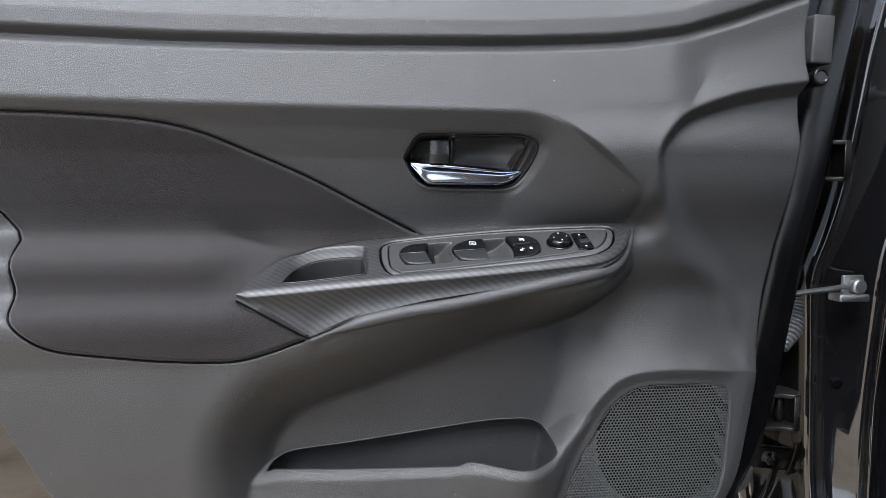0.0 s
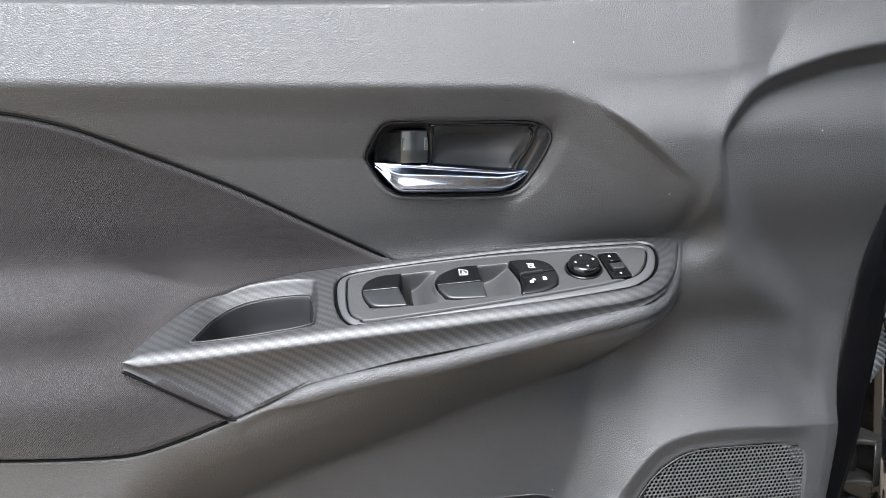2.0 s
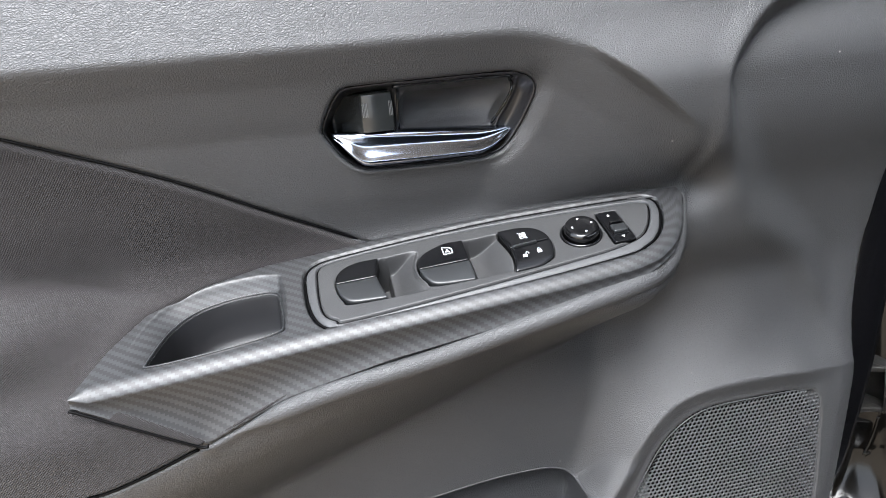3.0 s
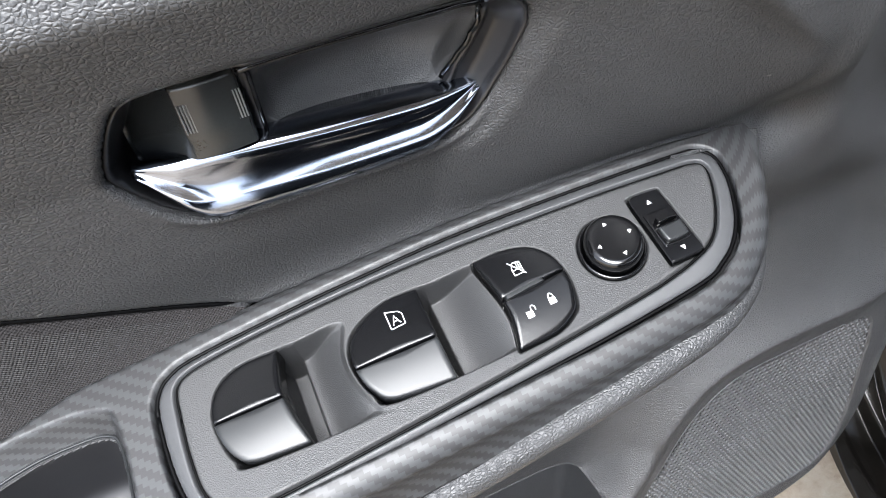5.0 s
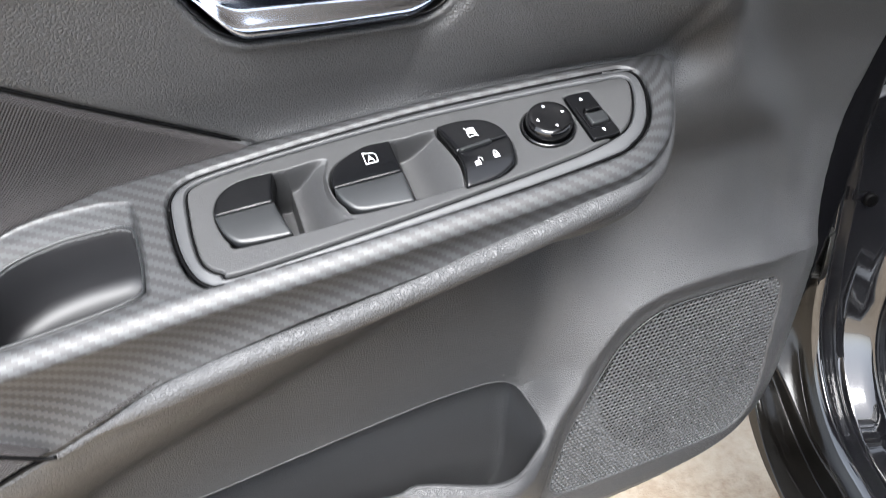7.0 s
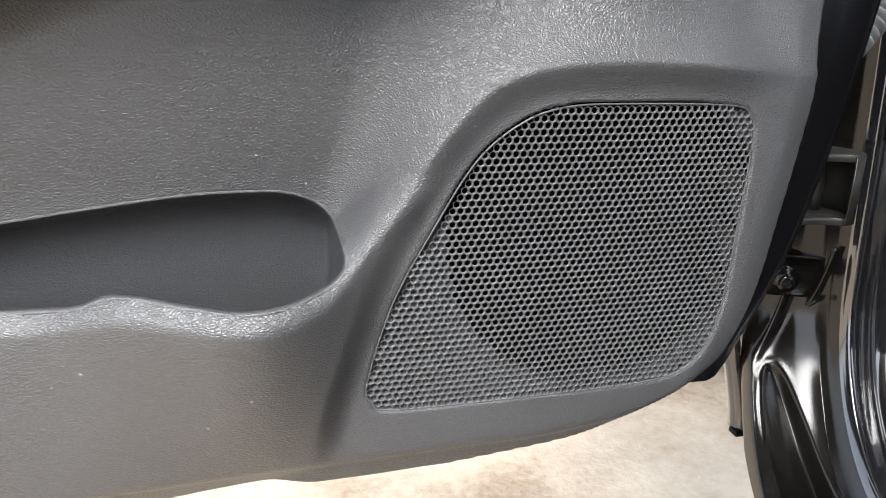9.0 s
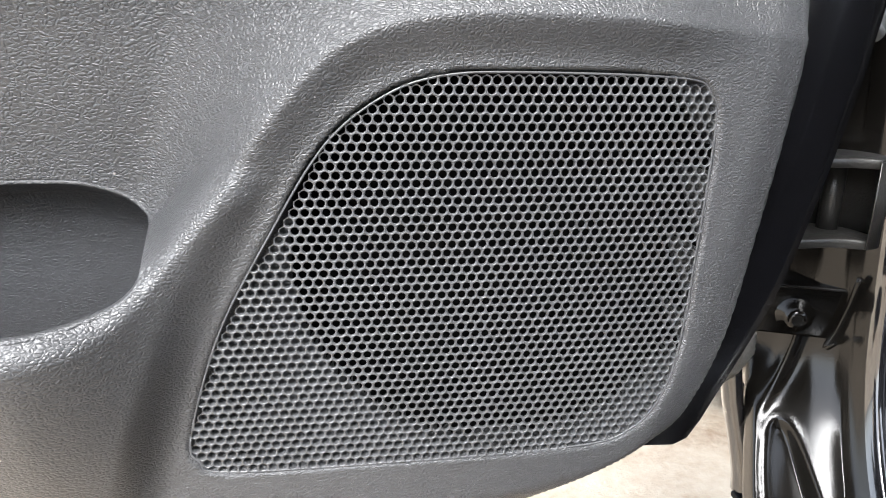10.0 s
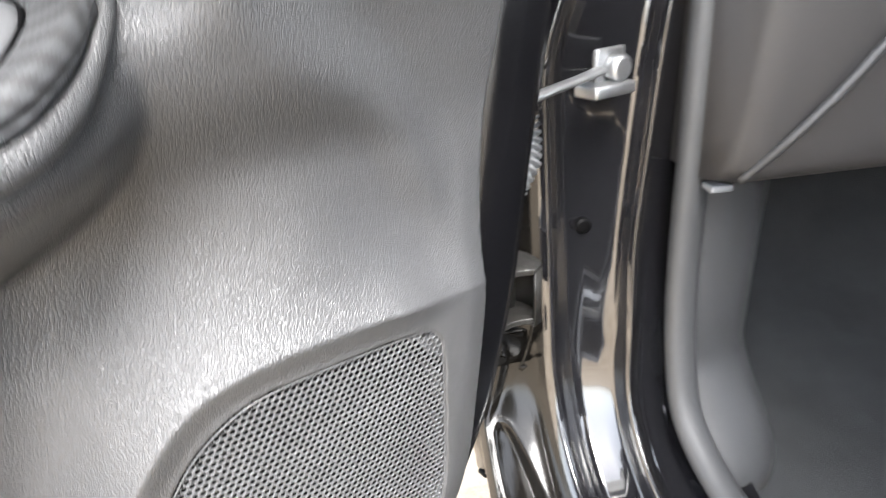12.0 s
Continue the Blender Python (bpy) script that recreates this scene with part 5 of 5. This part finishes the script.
def cabin_dark_panel():
    """Plain dark panel out of view behind the doorway, added to darken reflections."""
    w = np.linspace(-0.06, 1.34, 12)
    prof = [(-1.35, 0.30), (-1.28, 0.50), (-1.34, 0.80), (-1.42, 1.02)]
    P3 = np.array([[car(a, f, z) for f, z in prof] for a in w])
    sheet("cabin_dark_panel", P3[..., 0], P3[..., 1], P3[..., 2], CARPET, body_shell, "unseen dark panel added to darken reflections")


def car_matrix():
    m = Matrix.Identity(4)
    m[0][0], m[1][0] = INWARD
    m[0][1], m[1][1] = AHEAD
    m[0][3], m[1][3] = HUB
    return m


def opening_trim():
    """Soft edge moulding that follows the door opening from pillar to sill."""
    z = [1.25, 1.0, 0.85, 0.72, 0.62, 0.54, 0.48, 0.43, 0.402, 0.392, 0.39, 0.39, 0.39]
    w = [0.14, 0.116, 0.106, 0.099, 0.098, 0.097, 0.097, 0.098, 0.102, 0.106, 0.108, 0.108, 0.108]
    f = [0.05, 0.012, 0.0, -0.01, -0.014, -0.018, -0.026, -0.045, -0.085, -0.14, -0.25, -0.6, -1.1]
    p = round_loop([tuple(car(a, b, c)) for a, b, c in zip(w, f, z)], 6, False)
    tube("opening_seal", p, 0.0105, KICK, body_shell, "grey soft door opening seal", n=12, flat=1.3)


def kick_panel():
    z = np.linspace(0.36, 0.70, 40)
    start = along([(0.36, 0.108), (0.45, 0.104), (0.54, 0.104), (0.70, 0.108)], z, 0.02)
    prof = [(0.0, -0.012), (0.012, -0.016), (0.03, -0.014), (0.055, -0.004), (0.075, 0.015), (0.088, 0.05), (0.095, 0.10), (0.10, 0.22)]
    W = start[:, None] + np.array([w for w, _ in prof])[None]
    Fd = np.array([f for _, f in prof])[None] - 0.06 * ss(0.46, 0.37, z)[:, None]
    P3 = car(W, Fd, z[:, None])
    return sheet("kick_panel", P3[..., 0], P3[..., 1], P3[..., 2], KICK, body_shell, "grey plastic kick panel", flip=True)


def wheel(w, f):
    """A tyre on a plain rim, standing on the ground under the body."""
    ang = np.linspace(0, 2 * math.pi, 40, endpoint=False)
    side = lambda r, a: np.array([car(w + a, f + r * math.cos(t), 0.30 + r * math.sin(t)) for t in ang])
    tyre = loft("tyre", [side(0.20, 0.0), side(0.27, -0.004), side(0.293, 0.012), side(0.30, 0.035), side(0.30, 0.15), side(0.293, 0.173), side(0.27, 0.189), side(0.20, 0.185)], RUBBER, body_shell, "black rubber tyre")
    loft("rim", [side(0.199, 0.012), side(0.185, 0.006), side(0.17, 0.03), side(0.06, 0.045), side(0.03, 0.03)], STEEL, tyre, "grey wheel rim")


def closure():
    """The rest of the car, plain and unseen, added to shut off the sky beside the opening: roof and side behind the
    doorway.
    """
    f = np.linspace(0.25, -3.0, 30)
    prof = [(0.06, 1.40), (0.12, 1.46), (0.24, 1.50), (0.6, 1.54), (1.1, 1.50), (1.32, 1.42)]
    P3 = np.array([[car(w + 0.05 * ss(-0.2, 0.25, q), q, z - 0.16 * ss(-0.4, 0.25, q)) for w, z in prof] for q in f])
    sheet("roof", P3[..., 0], P3[..., 1], P3[..., 2], PAINT, body_shell, "unseen gloss black car roof that shuts off sky")
    f = np.linspace(-1.15, -3.0, 16)
    prof = [(-0.06, 0.20), (-0.10, 0.36), (-0.12, 0.60), (-0.10, 0.90), (-0.05, 0.95), (0.0, 0.96)]
    P3 = np.array([[car(w, q, z) for w, z in prof] for q in f])
    sheet("rear_side", P3[..., 0], P3[..., 1], P3[..., 2], PAINT, body_shell, "unseen gloss black car side that shuts off sky")
    z = np.linspace(0.25, 0.95, 10)
    P3 = np.array([[car(w, q, zz) for w, q in ((1.34, 0.5), (1.36, -0.5), (1.34, -3.0))] for zz in z])
    sheet("far_side", P3[..., 0], P3[..., 1], P3[..., 2], DASH, body_shell, "unseen dark far side of the cabin")


def footwell():
    w = np.linspace(0.15, 1.3, 24)
    path = [(-1.2, 0.335), (-0.4, 0.325), (0.05, 0.322), (0.20, 0.34), (0.32, 0.40), (0.42, 0.52), (0.46, 0.75), (0.46, 1.0)]
    P3 = np.array([[car(a, f, z + 0.006 * math.sin(a * 31 + f * 17)) for f, z in round_loop(path, 5, False)] for a in w])
    return sheet("carpet", P3[..., 0], P3[..., 1], P3[..., 2], CARPET, body_shell, "dark grey footwell carpet")


def dashboard():
    """Driver's end of the dashboard: side cap, lower panel and the seam between them."""
    m = car_matrix()
    rings = []
    for w in (0.096, 0.102, 0.114, 0.40, 0.80, 1.30):
        k = 0.0 if w > 0.11 else (0.114 - w) * 0.6
        prof = [(0.40, 0.610), (0.06, 0.606 + k), (-0.050 + k, 0.618), (-0.072 + k, 0.66), (-0.088 + k, 0.78), (-0.10 + k, 0.86), (-0.07 + k, 0.94), (0.05, 1.0 - k), (0.40, 1.02)]
        rings.append([tuple(car(w, f, z)) for f, z in round_loop(prof, 4)])
    dash = loft("dash_body", rings, DASH, dashboard_thing, "dark grey plastic dashboard end")
    seam = round_loop([tuple(car(w, f - 0.004, z)) for w, f, z in ((0.106, -0.053, 0.622), (0.120, -0.071, 0.650), (0.141, -0.081, 0.680), (0.164, -0.086, 0.712), (0.19, -0.0905, 0.745), (0.22, -0.093, 0.765), (0.30, -0.095, 0.775))], 5, False)
    tube("seam_strip", seam, 0.0028, KICK, dashboard_thing, "grey edge strip", n=8)
    block("trim_tab", (0.098, -0.040, 0.608), (0.016, 0.014, 0.005), BOOT_GREY, dashboard_thing, "pale grey trim tab", 0.0015, m)
    return dash


# ---------------------------------------------------------------- ground
def ground():
    n = 40
    r = np.r_[0, np.geomspace(0.3, 600, n - 1)]
    a = np.linspace(0, 2 * math.pi, 49)
    X, Y = r[:, None] * np.cos(a), r[:, None] * np.sin(a)
    ob = sheet("ground", X, Y, 0 * X, GROUND, None)
    return tagged(ob, "sandy beige concrete ground with brown stains", "ground", kind="structure")


ground()

door = thing("door_card", (0.0, 0.05, 0.43), "open black car door with charcoal vinyl and fabric trim", "car door")
trim_panel()
pocket_liner()
cloth_insert()
armrest_trim()
plate = switch_plate()
# black tubes added as the shade in the gaps round ring and plate
shut_line("outer_gap_shade", BEZEL, -0.0016, 0.0008)
shut_line("inner_gap_shade", PLATE_IN, -0.0014, 0.0005)
for k in (0, 1):
    window_switch(k)
lock_switches()
mirror_knob()
mirror_selector()
switch_symbols()
inner_handle()
speaker_grille()
door_shell()
glass_run()
hinge(0.5475, 0.390, 0.098)
hinge(0.829, 0.408, 0.066)
check_strap()
wiring_boot()
edge_cover()
rear_flange()

body_shell = thing("car", tuple(float(v) for v in car(0, 0, 0.2)), "gloss black car body at the open door", "car")
door_frame()
fender_end()
fender_parts()
pillar_details()
cabin_dark_panel()
opening_trim()
kick_panel()
footwell()
closure()
for w, f in ((0.0, 0.98), (1.04, 0.98), (-0.06, -1.86), (1.10, -1.86)):
    wheel(w, f)
dashboard_thing = thing("dashboard", tuple(float(v) for v in car(0.6, 0.1, 0.655)), "dark grey plastic dashboard above the footwell", "dashboard")
dashboard()
